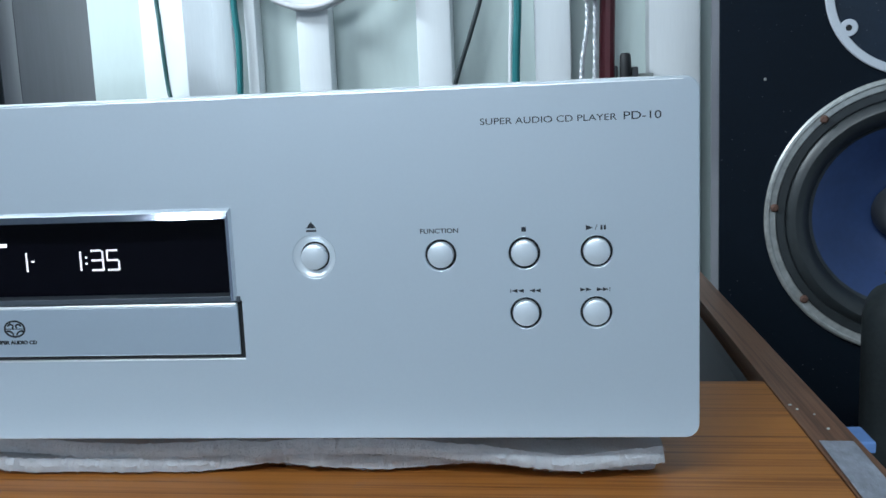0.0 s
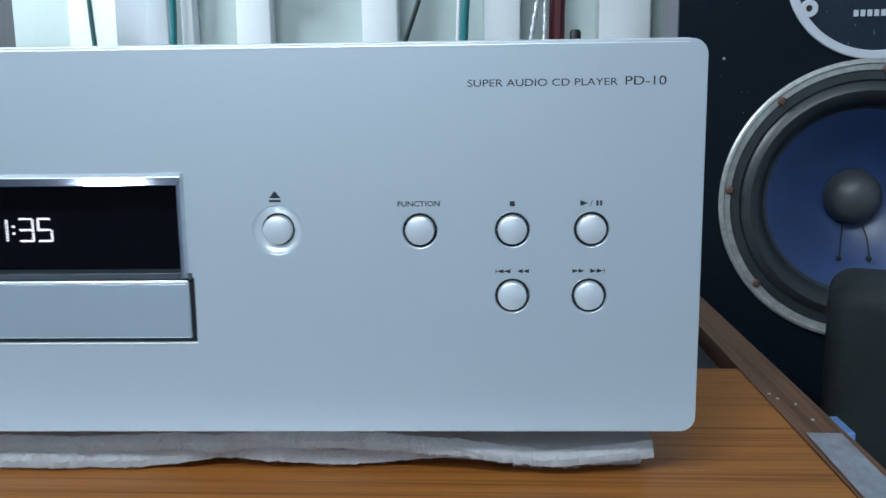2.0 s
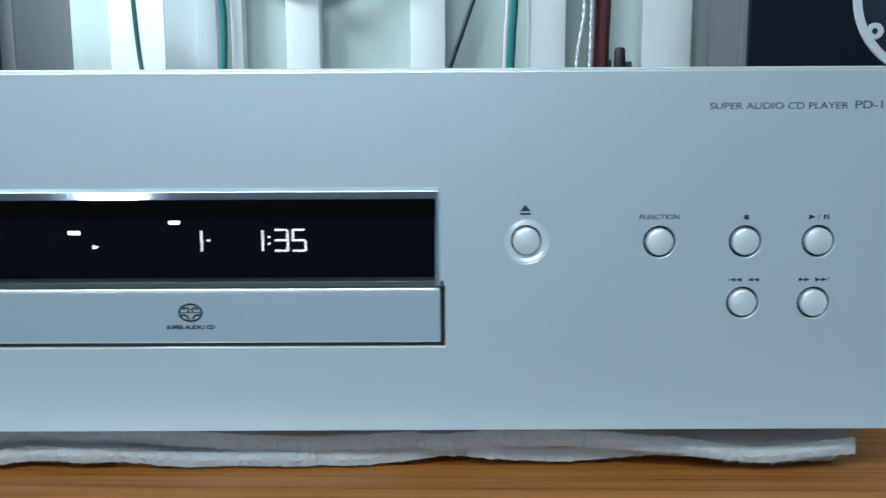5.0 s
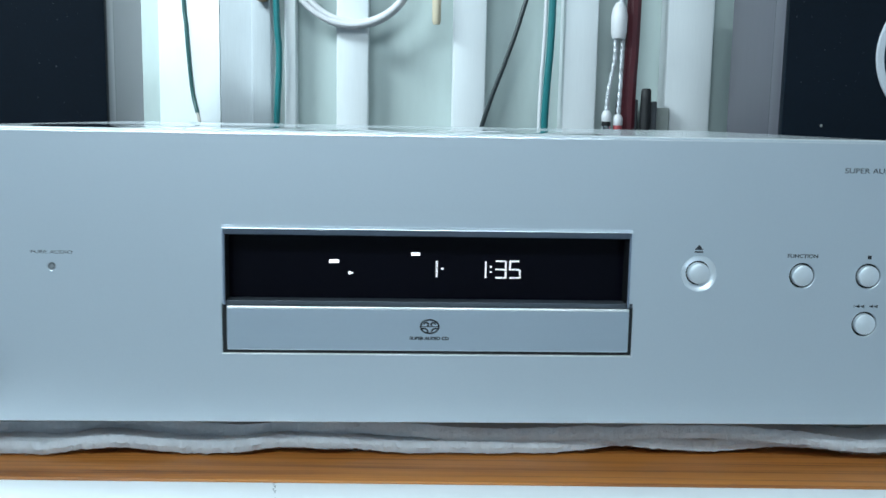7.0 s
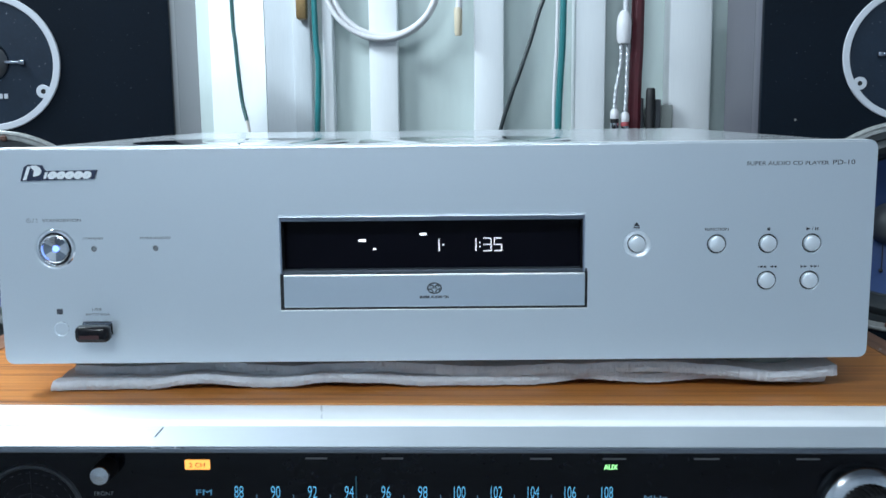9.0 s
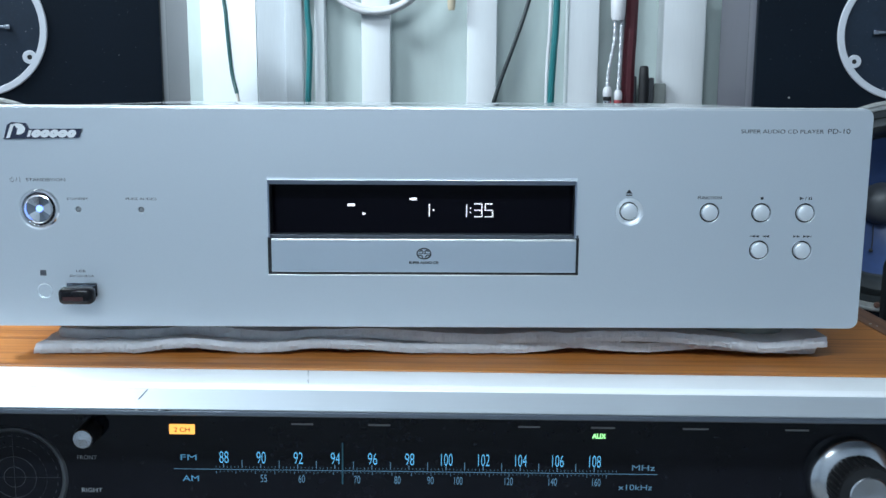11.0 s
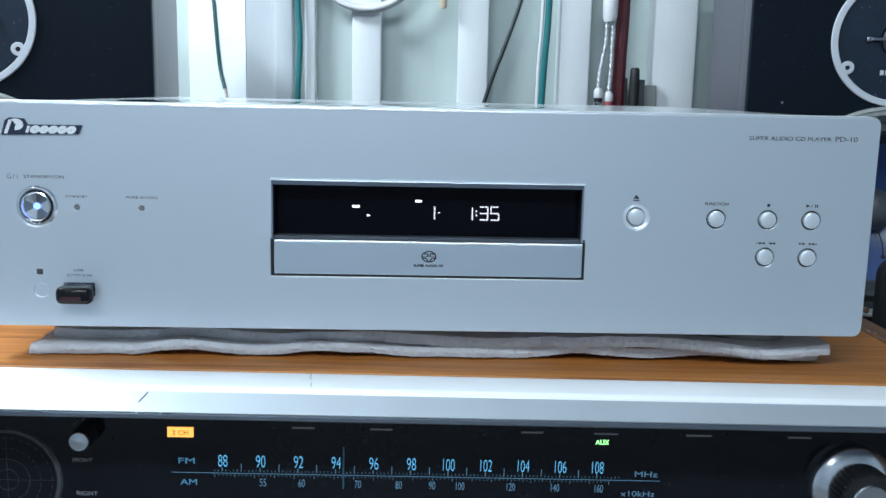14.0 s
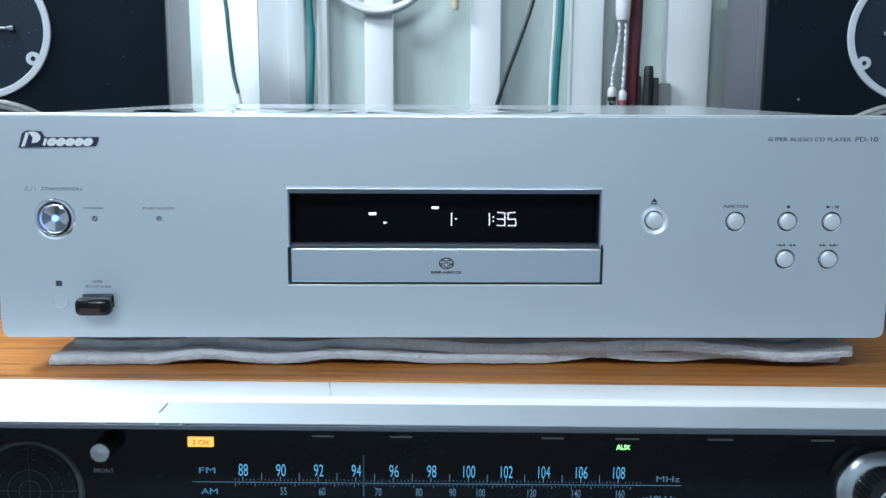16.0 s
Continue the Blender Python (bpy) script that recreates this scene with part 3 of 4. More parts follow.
tp = part("tape", boxed(-0.0062, 0.0056, -0.048, 0.048, 0, 0.0005, bevel=0.0002), TAPE)
tp.matrix_basis = on_receiver(0.2723, 0.0015, 0.0010) @ pose(0, 0, 0, 0, 0, -1.0)
tagged(tp, "wrinkled silver foil tape stuck on the walnut side panel", "tape")
for x, y, s in ((0.2698, 0.0905, 0.0008), (0.2760, 0.0790, 0.0005), (0.2765, 0.063, 0.0007), (0.2712, 0.0850, 0.0006)):
    bm = turned([(0, 0), (s, 0), (s * 0.7, 0.0004), (0, 0.0005)], Matrix.Identity(4), 7)
    ob = part("paint_speck", bm, PAINT_CHIP)
    ob.matrix_basis = on_receiver(x - 0.0025, y, 0.0009)
    tagged(ob, "small white paint speck on the side panel", "speck", "paint specks")

# ---------------------------------------------------------------- felt pad
def wavy(x, amp, k):
    return amp * (0.5 + 0.5 * math.sin(15.7 * x * 2 + k) * 0.6 + 0.4 * 0.5 * math.sin(41 * x + 2.1 * k) + 0.2 * noise.noise((60 * x, k, 0)))


def felt(name, x0, x1, y0, y1, low, thick, k, nx=720, ny=16):
    """A sheet with a fuzzy, wavy front edge; low(x, y) is its underside."""
    bm = bmesh.new()
    sheets = []
    for top in (0, 1):
        rows = []
        for j in range(ny + 1):
            v = (j / ny) ** 2.2
            row = []
            for i in range(nx + 1):
                u = i / nx
                x = x0 + (x1 - x0) * u
                y = y0 + (y1 - y0) * v
                edge = max(0, 1 - v * 14)
                frayed = 0.0006 * noise.noise((300 * x, 7 * k, 0)) + 0.0003 * noise.noise((900 * x, 5 * k, 3 * top)) + 0.0020 * noise.noise((60 * x, 3 * k, 0)) + (0.0006 if j == 0 else 0)
                y += edge * (frayed + 0.010 * (u - 0.5) * k_skew[k])
                if i in (0, nx):
                    x += 0.0022 * noise.noise((250 * y, k, 5 * top)) + 0.0015 * noise.noise((90 * y, k, 9))
                z = low(x, v) + thick * ((0.94 * top) if j else 0.10 + 0.76 * top)
                z += 0.0004 * noise.noise((420 * x, 420 * y, top + k)) + 0.0003 * noise.noise((1100 * x, 900 * y, top + k))
                if j == 0 and not top:
                    z += 0.0009 * noise.noise((520 * x, 3 * k, 4)) + 0.0006 * noise.noise((1500 * x, 3 * k, 4))
                row.append(bm.verts.new((x, y, z)))
            rows.append(row)
        sheets.append(rows)
    for rows in sheets:
        for a, b in zip(rows, rows[1:]):
            for i in range(nx):
                bm.faces.new((a[i], a[i + 1], b[i + 1], b[i]))
    lo, hi = sheets
    nose = []
    for i in range(nx + 1):
        p = (lo[0][i].co + hi[0][i].co) / 2
        fluff = 0.0005 * noise.noise((700 * p.x, 20 * k, 1.5)) + 0.0004 * noise.noise((250 * p.x, 20 * k, 8.5))
        nose.append(bm.verts.new((p.x, p.y - 0.0007 + fluff, p.z + 0.5 * fluff)))
    for i in range(nx):
        bm.faces.new((lo[0][i], lo[0][i + 1], nose[i + 1], nose[i]))
        bm.faces.new((nose[i], nose[i + 1], hi[0][i + 1], hi[0][i]))
        bm.faces.new((lo[-1][i], lo[-1][i + 1], hi[-1][i + 1], hi[-1][i]))
    for j in range(ny):
        bm.faces.new((lo[j][0], lo[j + 1][0], hi[j + 1][0], hi[j][0]))
        bm.faces.new((lo[j][nx], lo[j + 1][nx], hi[j + 1][nx], hi[j][nx]))
    return bm


k_skew = {1: 1.6, 2: -0.8}


def along(x, pts):
    """Smooth height along x through a few crests and dips."""
    for (xa, za), (xb, zb) in zip(pts, pts[1:]):
        if x <= xb:
            u = min(1, max(0, (x - xa) / (xb - xa)))
            return za + (zb - za) * u * u * (3 - 2 * u)
    return pts[-1][1]


FOLD1 = ((-0.2, 0.0004), (-0.150, 0.0004), (-0.123, 0.0034), (-0.089, 0.0006), (-0.050, 0.0032), (0.0, 0.0008), (0.050, 0.0008), (0.079, 0.0036), (0.113, 0.0014), (0.146, 0.0032), (0.180, 0.0012), (0.2065, 0.0006))
FOLD2 = ((-0.190, 0.0050), (-0.158, 0.0044), (-0.140, 0.0060), (-0.118, 0.0076), (-0.080, 0.0056), (-0.030, 0.0078), (0.030, 0.0058), (0.070, 0.0078), (0.117, 0.0090), (0.150, 0.0078), (0.178, 0.0064), (0.209, 0.0078))
rise1 = lambda x, v: 0.0005 + along(x, FOLD1) * max(0, 1 - v * 5)
rise2 = lambda x, v: 0.0052 + (along(x, FOLD2) - 0.0052) * max(0, 1 - v * 5) - 0.0024 * math.exp(-((x - 0.176) / 0.022) ** 2) * max(0, 1 - v / 0.024) - 0.0030 * math.exp(-((abs(x) - 0.17) / 0.028) ** 2) * min(1, max(0, v - 0.03) * 30)
pad = thing("felt_pad", RM, "folded white felt pad with frayed wavy edges under the player", "pad")
part("lower_layer", felt("lower_layer", -0.1965, 0.2065, 0.0135, 0.32, rise1, 0.0052, 1), FELT, pad, "", True)
part("upper_layer", felt("upper_layer", -0.1905, 0.2085, 0.0150, 0.32, rise2, 0.0058, 2), FELT, pad, "", True)


def fuzz(n, y0, low, high, x0, x1, seed, skew):
    """Loose fibres standing out of a felt edge."""
    rnd = random.Random(seed)
    bm = bmesh.new()
    for _ in range(n):
        x = rnd.uniform(x0, x1)
        y = y0 + 0.0100 * ((x - x0) / (x1 - x0) - 0.5) * skew + 0.0020 * noise.noise((60 * x, 3 * (1 if skew > 1 else 2), 0)) + 0.0004
        z = low(x, 0) + rnd.uniform(0.0, high)
        p = Vector((x, y, z))
        d = Vector((rnd.gauss(0, 0.8), -abs(rnd.gauss(0.7, 0.4)), rnd.gauss(0, 0.8))).normalized() * rnd.uniform(0.0003, 0.0012)
        s = Vector((d.z, 0, -d.x + 1e-5)).normalized() * rnd.uniform(0.00004, 0.00009)
        bend = p + d * 0.6 + Vector((0, 0, rnd.uniform(-0.0003, 0.0003)))
        v = [bm.verts.new(q) for q in (p - s, p + s, bend + 0.6 * s, bend - 0.6 * s)]
        tip = bm.verts.new(p + d)
        bm.faces.new(v)
        bm.faces.new((v[3], v[2], tip))
    return bm


for nm, args in (("lower_fuzz", (9000, 0.0135, rise1, 0.0054, -0.1965, 0.2065, 3, 1.6)), ("upper_fuzz", (9000, 0.0150, rise2, 0.0055, -0.1905, 0.2085, 4, -0.8))):
    tagged(part(nm, fuzz(*args), FELT, pad, "loose white felt fibres"), "", "", "", "stuff")

# ---------------------------------------------------------------- disc player
PB, PT = 1.0200, 1.1290       # panel bottom and top
player = thing("disc_player", pose(0, 0, 0), "silver disc player with a lit display on a felt pad", "player")
BUTTONS = [("eject_button", 0.1010, 1.0787), ("function_button", 0.1404, 1.0783), ("stop_button", 0.1658, 1.0783),
           ("play_button", 0.1874, 1.0783), ("back_button", 0.1658, 1.0598), ("forward_button", 0.1870, 1.0597)]
PW = (-0.1880, 1.0790)        # power button
loops = [rounded(-0.2175, 0.2175, PB, PT, 0.0043), [(0.0750, 1.0942), (-0.0762, 1.0942), (-0.0762, 1.0653), (-0.0768, 1.0653), (-0.0768, 1.0466), (0.0768, 1.0466), (0.0768, 1.0653), (0.0750, 1.0653)]]
for nm, x, z in BUTTONS:
    loops.append(circle(x, z, 0.0067 if nm == "eject_button" else 0.00478))
loops.append(circle(*PW, 0.0099))
for x in (-0.1690, -0.1382):
    loops.append(circle(x, 1.0787, 0.0014, 24))
loops.append(circle(-0.1879, 1.0380, 0.0037))
loops.append(rounded(-0.1772, -0.1622, 1.0350, 1.0418, 0.0006, 3))
part("front_panel", plate("front_panel", loops, 0.009, 0.00035, SILVER, 0.0), SILVER, player, "satin silver aluminium front panel")
bm = bmesh.new()
rim = [(-0.0001, PT - 0.0010), (0.0002, PT - 0.0003), (0.0012, PT + 0.0002), (0.0080, PT + 0.0002), (0.0080, PT - 0.0010)]
a, b = [bm.verts.new((-0.2128, y, z)) for y, z in rim], [bm.verts.new((0.2128, y, z)) for y, z in rim]
bm.faces.new(a), bm.faces.new(b)
for i in range(5):
    bm.faces.new((a[i], a[(i + 1) % 5], b[(i + 1) % 5], b[i]))
part("top_lip", bm, SILVER_EDGE, player, "bright polished top edge")
part("backing", boxed(-0.212, 0.212, 0.0165, 0.018, PB + 0.002, PT - 0.003), GAP, player)
part("casing", boxed(-0.2145, 0.2145, 0.0092, 0.362, PB + 0.0005, PT - 0.0012, bevel=0.0015), CASE, player, "silver painted steel casing")
for x in (-0.170, 0.171):
    for y in (0.046, 0.31):
        low = 1.0062 if x > 0 else 1.0094
        part("foot", turned([(0, low), (0.0235, low), (0.025, low + 0.0015), (0.025, PB + 0.0004), (0, PB + 0.0004)], pose(x, y, 0), 40), RUBBER, player, "round grey foot", True)
for nm, x, z in BUTTONS:
    c = out(x, 0.0, z)
    if nm == "eject_button":
        part("dish", turned([(0.0067, -0.0002), (0.0064, -0.0005), (0.0056, -0.0010), (0.0046, -0.0012), (0.0046, -0.003)], c), BUTTON, player, "shallow silver dish round a button", True)
    deep = -0.0013 if nm == "eject_button" else -0.0005
    part("button_gap", turned([(0.0049, deep - 0.0006), (0.0036, deep - 0.0006)], c), GAP, player)
    part(nm, turned([(0.00400, -0.0065), (0.00400, 0.0005), (0.0038, 0.0010), (0.0031, 0.0013), (0, 0.0015)], c), BUTTON, player, "round silver push button", True)

# display and tray
ZT, ZM = 1.0944, 1.0655
DX0, DX1, DZ0, DZ1 = -0.0766, 0.0754, 1.0655, 1.0948


def surround(rows):
    """A frame round the display: rows of side inset, top inset and front y, open at the foot."""
    bm = bmesh.new()
    last = None
    for side, top, y in rows:
        ring = [bm.verts.new(p) for p in ((DX0 + side, y, DZ0), (DX0 + side, y, DZ1 - top), (DX1 - side, y, DZ1 - top), (DX1 - side, y, DZ0))]
        if last:
            for k in range(3):
                bm.faces.new((last[k], last[k + 1], ring[k + 1], ring[k]))
        last = ring
    return bm


fr = part("display_frame", surround([(0, 0, 0.0012), (0, 0, -0.0003), (0.0002, 0.0002, -0.0005), (0.0005, 0.0009, -0.0013), (0.0006, 0.0011, -0.0014)]), SILVER, player, "satin display frame")
part("bevel", surround([(0.0006, 0.0011, -0.0014), (0.0013, 0.0031, -0.0021), (0.0015, 0.0033, -0.0019)]), NAVY_CHROME, fr, "dark mirror-bright inner bevel")
part("well", surround([(0.0015, 0.0033, -0.0019), (0.0015, 0.0033, 0.0069)]), GAP, fr, "black inner side of the frame")
part("display_sill", boxed(-0.0764, 0.0764, -0.0004, 0.0060, 1.0650, 1.0668, bevel=0.0001), GRAPHITE, player, "dark chromed sill under the display")
win = part("display_window", boxed(-0.0762, 0.0750, 0.0070, 0.0090, 1.0660, 1.0926), DISPLAY_BLACK, player, "black display window with lit digits")
part("tray", boxed(-0.0750, 0.0754, -0.0002, 0.0007, 1.0480, 1.0638, bevel=0.0003), TRAY, player, "silver disc tray front")
part("tray_edge", boxed(-0.0749, 0.0753, -0.0006, 0.0007, 1.0637, 1.0647, bevel=0.0003), SILVER_EDGE, player, "bright tray edge")
part("tray_rim", boxed(-0.0768, 0.0768, -0.0003, 0.0015, 1.0462, 1.0467, bevel=0.0001), SILVER_EDGE, player)
part("tray_gap", boxed(-0.0768, 0.0768, 0.0008, 0.0018, 1.0466, 1.0655), GAP, player, "black gap round the tray")

DY = 0.0069
SEG = {"0": "abcdef", "1": "bc", "2": "abged", "3": "abgcd", "4": "fgbc", "5": "afgcd", "6": "afgedc"}


def digit(bm, ch, x, z, w=0.0038, h=0.0064, t=0.0003):
    top, mid, bot = z + h / 2, z, z - h / 2
    runs = {"a": (x, top, x + w, top), "g": (x, mid, x + w, mid), "d": (x, bot, x + w, bot), "b": (x + w, mid, x + w, top),
            "c": (x + w, bot, x + w, mid), "f": (x, mid, x, top), "e": (x, bot, x, mid)}
    for s in SEG[ch]:
        xa, za, xb, zb = runs[s]
        n = 5
        for k in range(n):           # each stroke is a row of lit cells
            u0, u1 = k / n, (k + 0.56) / n
            if xa == xb:
                box(bm, xa - t, xa + t, DY - 0.0001, DY, za + (zb - za) * u0, za + (zb - za) * u1)
            else:
                box(bm, xa + (xb - xa) * u0, xa + (xb - xa) * u1, DY - 0.0001, DY, za - t, za + t)


ZD = 1.0782
for ch, x in (("1", 0.0176), ("3", 0.0252), ("5", 0.0306)):
    bm = bmesh.new()
    digit(bm, ch, x, ZD)
    part("digit", bm, VFD, win, "lit digit of the elapsed time")
bm = bmesh.new()
digit(bm, "1", -0.0010, ZD)
part("digit", bm, VFD, win, "lit track number")
for dz in (-0.0010, 0.0010):
    part("colon_dot", boxed(0.02305, 0.02365, DY - 0.0001, DY, ZD + dz - 0.0003, ZD + dz + 0.0003), VFD, win)
part("point", boxed(0.0045, 0.0054, DY - 0.0001, DY, ZD - 0.0002, ZD + 0.0003), VFD, win)
part("indicator", boxed(-0.0377, -0.0341, DY - 0.0001, DY, 1.0801, 1.0813), VFD, win, "small lit mode mark")
part("indicator", boxed(-0.0069, -0.0036, DY - 0.0001, DY, 1.0832, 1.0843), VFD, win, "small lit mode mark")
part("play_mark", prism(bmesh.new(), [(-0.0304, 1.0757), (-0.0304, 1.0770), (-0.0286, 1.0763)], DY - 0.0001, DY), VFD, win, "small lit play mark")

# printing on the panel
GY = -0.00002
lettering("inscription", "SUPER AUDIO CD PLAYER", 0.1538, GY, 1.1180, 0.0027, PRINT, player, 0.0400, "LEFT")
lettering("inscription", "PD-10", 0.2066, GY, 1.1182, 0.0033, PRINT, player, 0.0108, "RIGHT")
lettering("inscription", "FUNCTION", 0.1402, GY, 1.0857, 0.0020, PRINT, player, 0.0116, weight=0.00003)
lettering("inscription", "STANDBY/ON", -0.1745, GY, 1.0932, 0.0022, PRINT_SOFT, player, 0.0190, "RIGHT")
lettering("inscription", "STANDBY", -0.1690, GY, 1.0840, 0.0016, PRINT_SOFT, player, 0.0104)
lettering("inscription", "PURE AUDIO", -0.1380, GY, 1.0840, 0.0017, PRINT_SOFT, player, 0.0150)
lettering("inscription", "USB", -0.1695, GY, 1.0480, 0.0017, PRINT_SOFT, player, 0.0046)
lettering("inscription", "5V", -0.1738, GY, 1.0455, 0.0016, PRINT_SOFT, player, 0.0030)
lettering("inscription", "0.5A", -0.1655, GY, 1.0455, 0.0016, PRINT_SOFT, player, 0.0046)
bm = bmesh.new()
box(bm, -0.1718, -0.1686, GY - 0.00006, GY, 1.0458, 1.0460)
for k in range(3):
    box(bm, -0.1718 + k * 0.00112, -0.1710 + k * 0.00112, GY - 0.00006, GY, 1.0451, 1.0453)
part("direct_current_sign", bm, PRINT_SOFT, player)
part("receiver_sign", boxed(-0.1897, -0.1867, GY - 0.00006, GY, 1.0457, 1.0484), PRINT_SOFT, player)
bm = bmesh.new()
for i in range(4, 32):
    if 6 <= i <= 10:
        continue
    a0, a1 = 2 * math.pi * i / 32, 2 * math.pi * (i + 1) / 32
    prism(bm, [(-0.2004 + q * math.cos(a), 1.0932 + q * math.sin(a)) for q, a in ((0.0011, a0), (0.0011, a1), (0.0009, a1), (0.0009, a0))], GY - 0.00006, GY)
box(bm, -0.2005, -0.2003, GY - 0.00006, GY, 1.0932, 1.0946)
prism(bm, [(-0.1987, 1.0922), (-0.1985, 1.0922), (-0.1977, 1.0943), (-0.1979, 1.0943)], GY - 0.00006, GY)
box(bm, -0.1966, -0.1964, GY - 0.00006, GY, 1.0921, 1.0943)
part("power_sign", bm, PRINT_SOFT, player)


def sign(name, shapes):
    bm = bmesh.new()
    for s in shapes:
        prism(bm, s, GY - 0.00006, GY)
    part(name, bm, PRINT, player)


def rect(x0, x1, z0, z1):
    return [(x0, z0), (x1, z0), (x1, z1), (x0, z1)]


def arrow(x, z, w, h, way=1):
    return [(x, z - h), (x, z + h), (x + way * w, z)]


sign("eject_sign", [[(0.0990, 1.0876), (0.1022, 1.0876), (0.1006, 1.0896)], rect(0.0990, 0.1022, 1.0865, 1.0871)])
sign("stop_sign", [rect(0.1651, 0.1665, 1.0848, 1.0862)])
sign("play_sign", [arrow(0.1843, 1.0855, 0.0021, 0.0008), [(0.1869, 1.0847), (0.1871, 1.0847), (0.1877, 1.0863), (0.1875, 1.0863)],
                   rect(0.1886, 0.1892, 1.0848, 1.0862), rect(0.1896, 0.1902, 1.0848, 1.0862)])
ZS = 1.0667
sign("back_sign", [rect(0.1612, 0.1614, ZS - 0.0006, ZS + 0.0006), arrow(0.1634, ZS, 0.0019, 0.0006, -1), arrow(0.1653, ZS, 0.0019, 0.0006, -1),
                   arrow(0.1687, ZS, 0.0017, 0.0006, -1), arrow(0.1704, ZS, 0.0017, 0.0006, -1)])
sign("forward_sign", [arrow(0.1823, ZS, 0.0017, 0.0006), arrow(0.1840, ZS, 0.0017, 0.0006), arrow(0.1872, ZS, 0.0019, 0.0006),
                      arrow(0.1890, ZS, 0.0019, 0.0006), rect(0.1910, 0.1912, ZS - 0.0006, ZS + 0.0006)])
# round emblem and words on the tray
bm = bmesh.new()
EX, EZ, EY = 0.0003, 1.0574, -0.00022


def band(bm, cx, cz, sx, sz, a0, a1, w, n=24):
    for i in range(n):
        p, q = radians(a0 + (a1 - a0) * i / n), radians(a0 + (a1 - a0) * (i + 1) / n)
        prism(bm, [(cx + (sx + d) * math.cos(a), cz + (sz + d) * math.sin(a)) for d, a in ((0, p), (0, q), (-w, q), (-w, p))], EY - 0.00006, EY)


band(bm, EX, EZ, 0.0037, 0.0029, 0, 360, 0.00062, 40)
for s in (-1, 1):
    band(bm, EX + s * 0.0013, EZ + 0.0009, 0.0011, 0.0009, 90 - s * 100, 90 + s * 150, 0.00058)
    band(bm, EX + s * 0.0022, EZ - 0.0026, 0.0020, 0.0022, 90 - s * 40, 90 + s * 75, 0.00058)
prism(bm, rect(EX - 0.0034, EX + 0.0034, EZ - 0.00015, EZ + 0.00015), EY - 0.00006, EY)
part("emblem", bm, PRINT_DARK, player, "round line emblem printed on the tray")
lettering("inscription", "SUPER AUDIO CD", 0.0002, EY, 1.0529, 0.0016, PRINT_DARK, player, 0.0146, weight=0.00008)
# maker's badge as a plain slanted shape
part("badge", prism(bmesh.new(), [(-0.2026, 1.1128), (-0.1664, 1.1136), (-0.1646, 1.1180), (-0.1900, 1.1178), (-0.1916, 1.1206), (-0.1984, 1.1210), (-0.2006, 1.1196)], -0.0009, 0.0), BADGE, player, "dark blue slanted maker's badge")
bm = bmesh.new()
band_x = -0.2012
prism(bm, [(band_x, 1.1134), (band_x + 0.0016, 1.1134), (band_x + 0.0042, 1.1200), (band_x + 0.0026, 1.1200)], -0.0012, -0.0009)
for i in range(24):
    a0, a1 = radians(-100 + 220 * i / 24), radians(-100 + 220 * (i + 1) / 24)
    prism(bm, [(-0.1955 + 0.9 * q * math.cos(a) * 1.5, 1.1178 + q * math.sin(a)) for q, a in ((0.0027, a0), (0.0027, a1), (0.0002, a1), (0.0002, a0))], -0.0012, -0.0009)
prism(bm, [(-0.1911, 1.1140), (-0.1898, 1.1140), (-0.1887, 1.1172), (-0.1900, 1.1172)], -0.0012, -0.0009)
for k in range(5):
    x = -0.1866 + k * 0.00425
    for i in range(20):
        a0, a1 = 2 * math.pi * i / 20, 2 * math.pi * (i + 1) / 20
        prism(bm, [(x + 1.15 * q * math.cos(a) + 0.3 * q * math.sin(a), 1.1156 + q * math.sin(a)) for q, a in ((0.00195, a0), (0.00195, a1), (0.0002, a1), (0.0002, a0))], -0.0012, -0.0009)
part("badge_relief", bm, LIP, player, "raised silver rings of the badge")

# power button, lamps, remote eye, memory stick
c = out(PW[0], 0, PW[1]) @ Matrix.Diagonal((1.12, 1.12, 1, 1))
pw = part("power_button", turned([(0.0089, -0.0002), (0.0082, 0.0007), (0.0074, 0.0009), (0.0070, 0.0002), (0.0067, -0.0012)], c, 64), CHROME, player, "chromed power button with a blue lamp", True)
part("rim", turned([(0.0066, -0.0012), (0.0063, 0.0012), (0.0058, 0.0015), (0.0054, 0.0006)], c, 64), CHROME, pw, "", True)
for i in range(6):
    bm = bmesh.new()
    a0, a1 = radians(60 * i + 30), radians(60 * i + 90)
    v0 = bm.verts.new(c @ Vector((0, 0, -0.0004)))
    ring = [bm.verts.new(c @ Vector((0.0056 * math.cos(a0 + (a1 - a0) * k / 8), 0.0056 * math.sin(a0 + (a1 - a0) * k / 8), 0.0007))) for k in range(9)]
    for p, q in zip(ring, ring[1:]):
        bm.faces.new((v0, p, q))
    part("facet", bm, CHROME if i % 2 else DARK_CHROME, pw)
part("lamp", turned([(0.0015, -0.0002), (0.0014, 0.0004), (0, 0.0007)], c, 24), BLUE_LED, pw, "glowing blue lamp", True)
for x in (-0.1690, -0.1382):
    q = out(x, 0, 1.0787)
    part("small_lamp", turned([(0.0014, -0.0002), (0.0011, -0.0012), (0.0007, -0.0012), (0.0006, -0.0006), (0, -0.0005)], q, 24), LED_HOLE, player, "small unlit lamp", True)
part("remote_eye", turned([(0.0037, -0.0001), (0.0036, -0.0004), (0.0033, -0.0005), (0.0031, -0.0003), (0, -0.0003)], out(-0.1879, 0, 1.0380), 40), SILVER, player, "round grey remote window", True)
part("socket", boxed(-0.1774, -0.1620, 0.0005, 0.0015, 1.0347, 1.0421), DARK_CHROME, player)
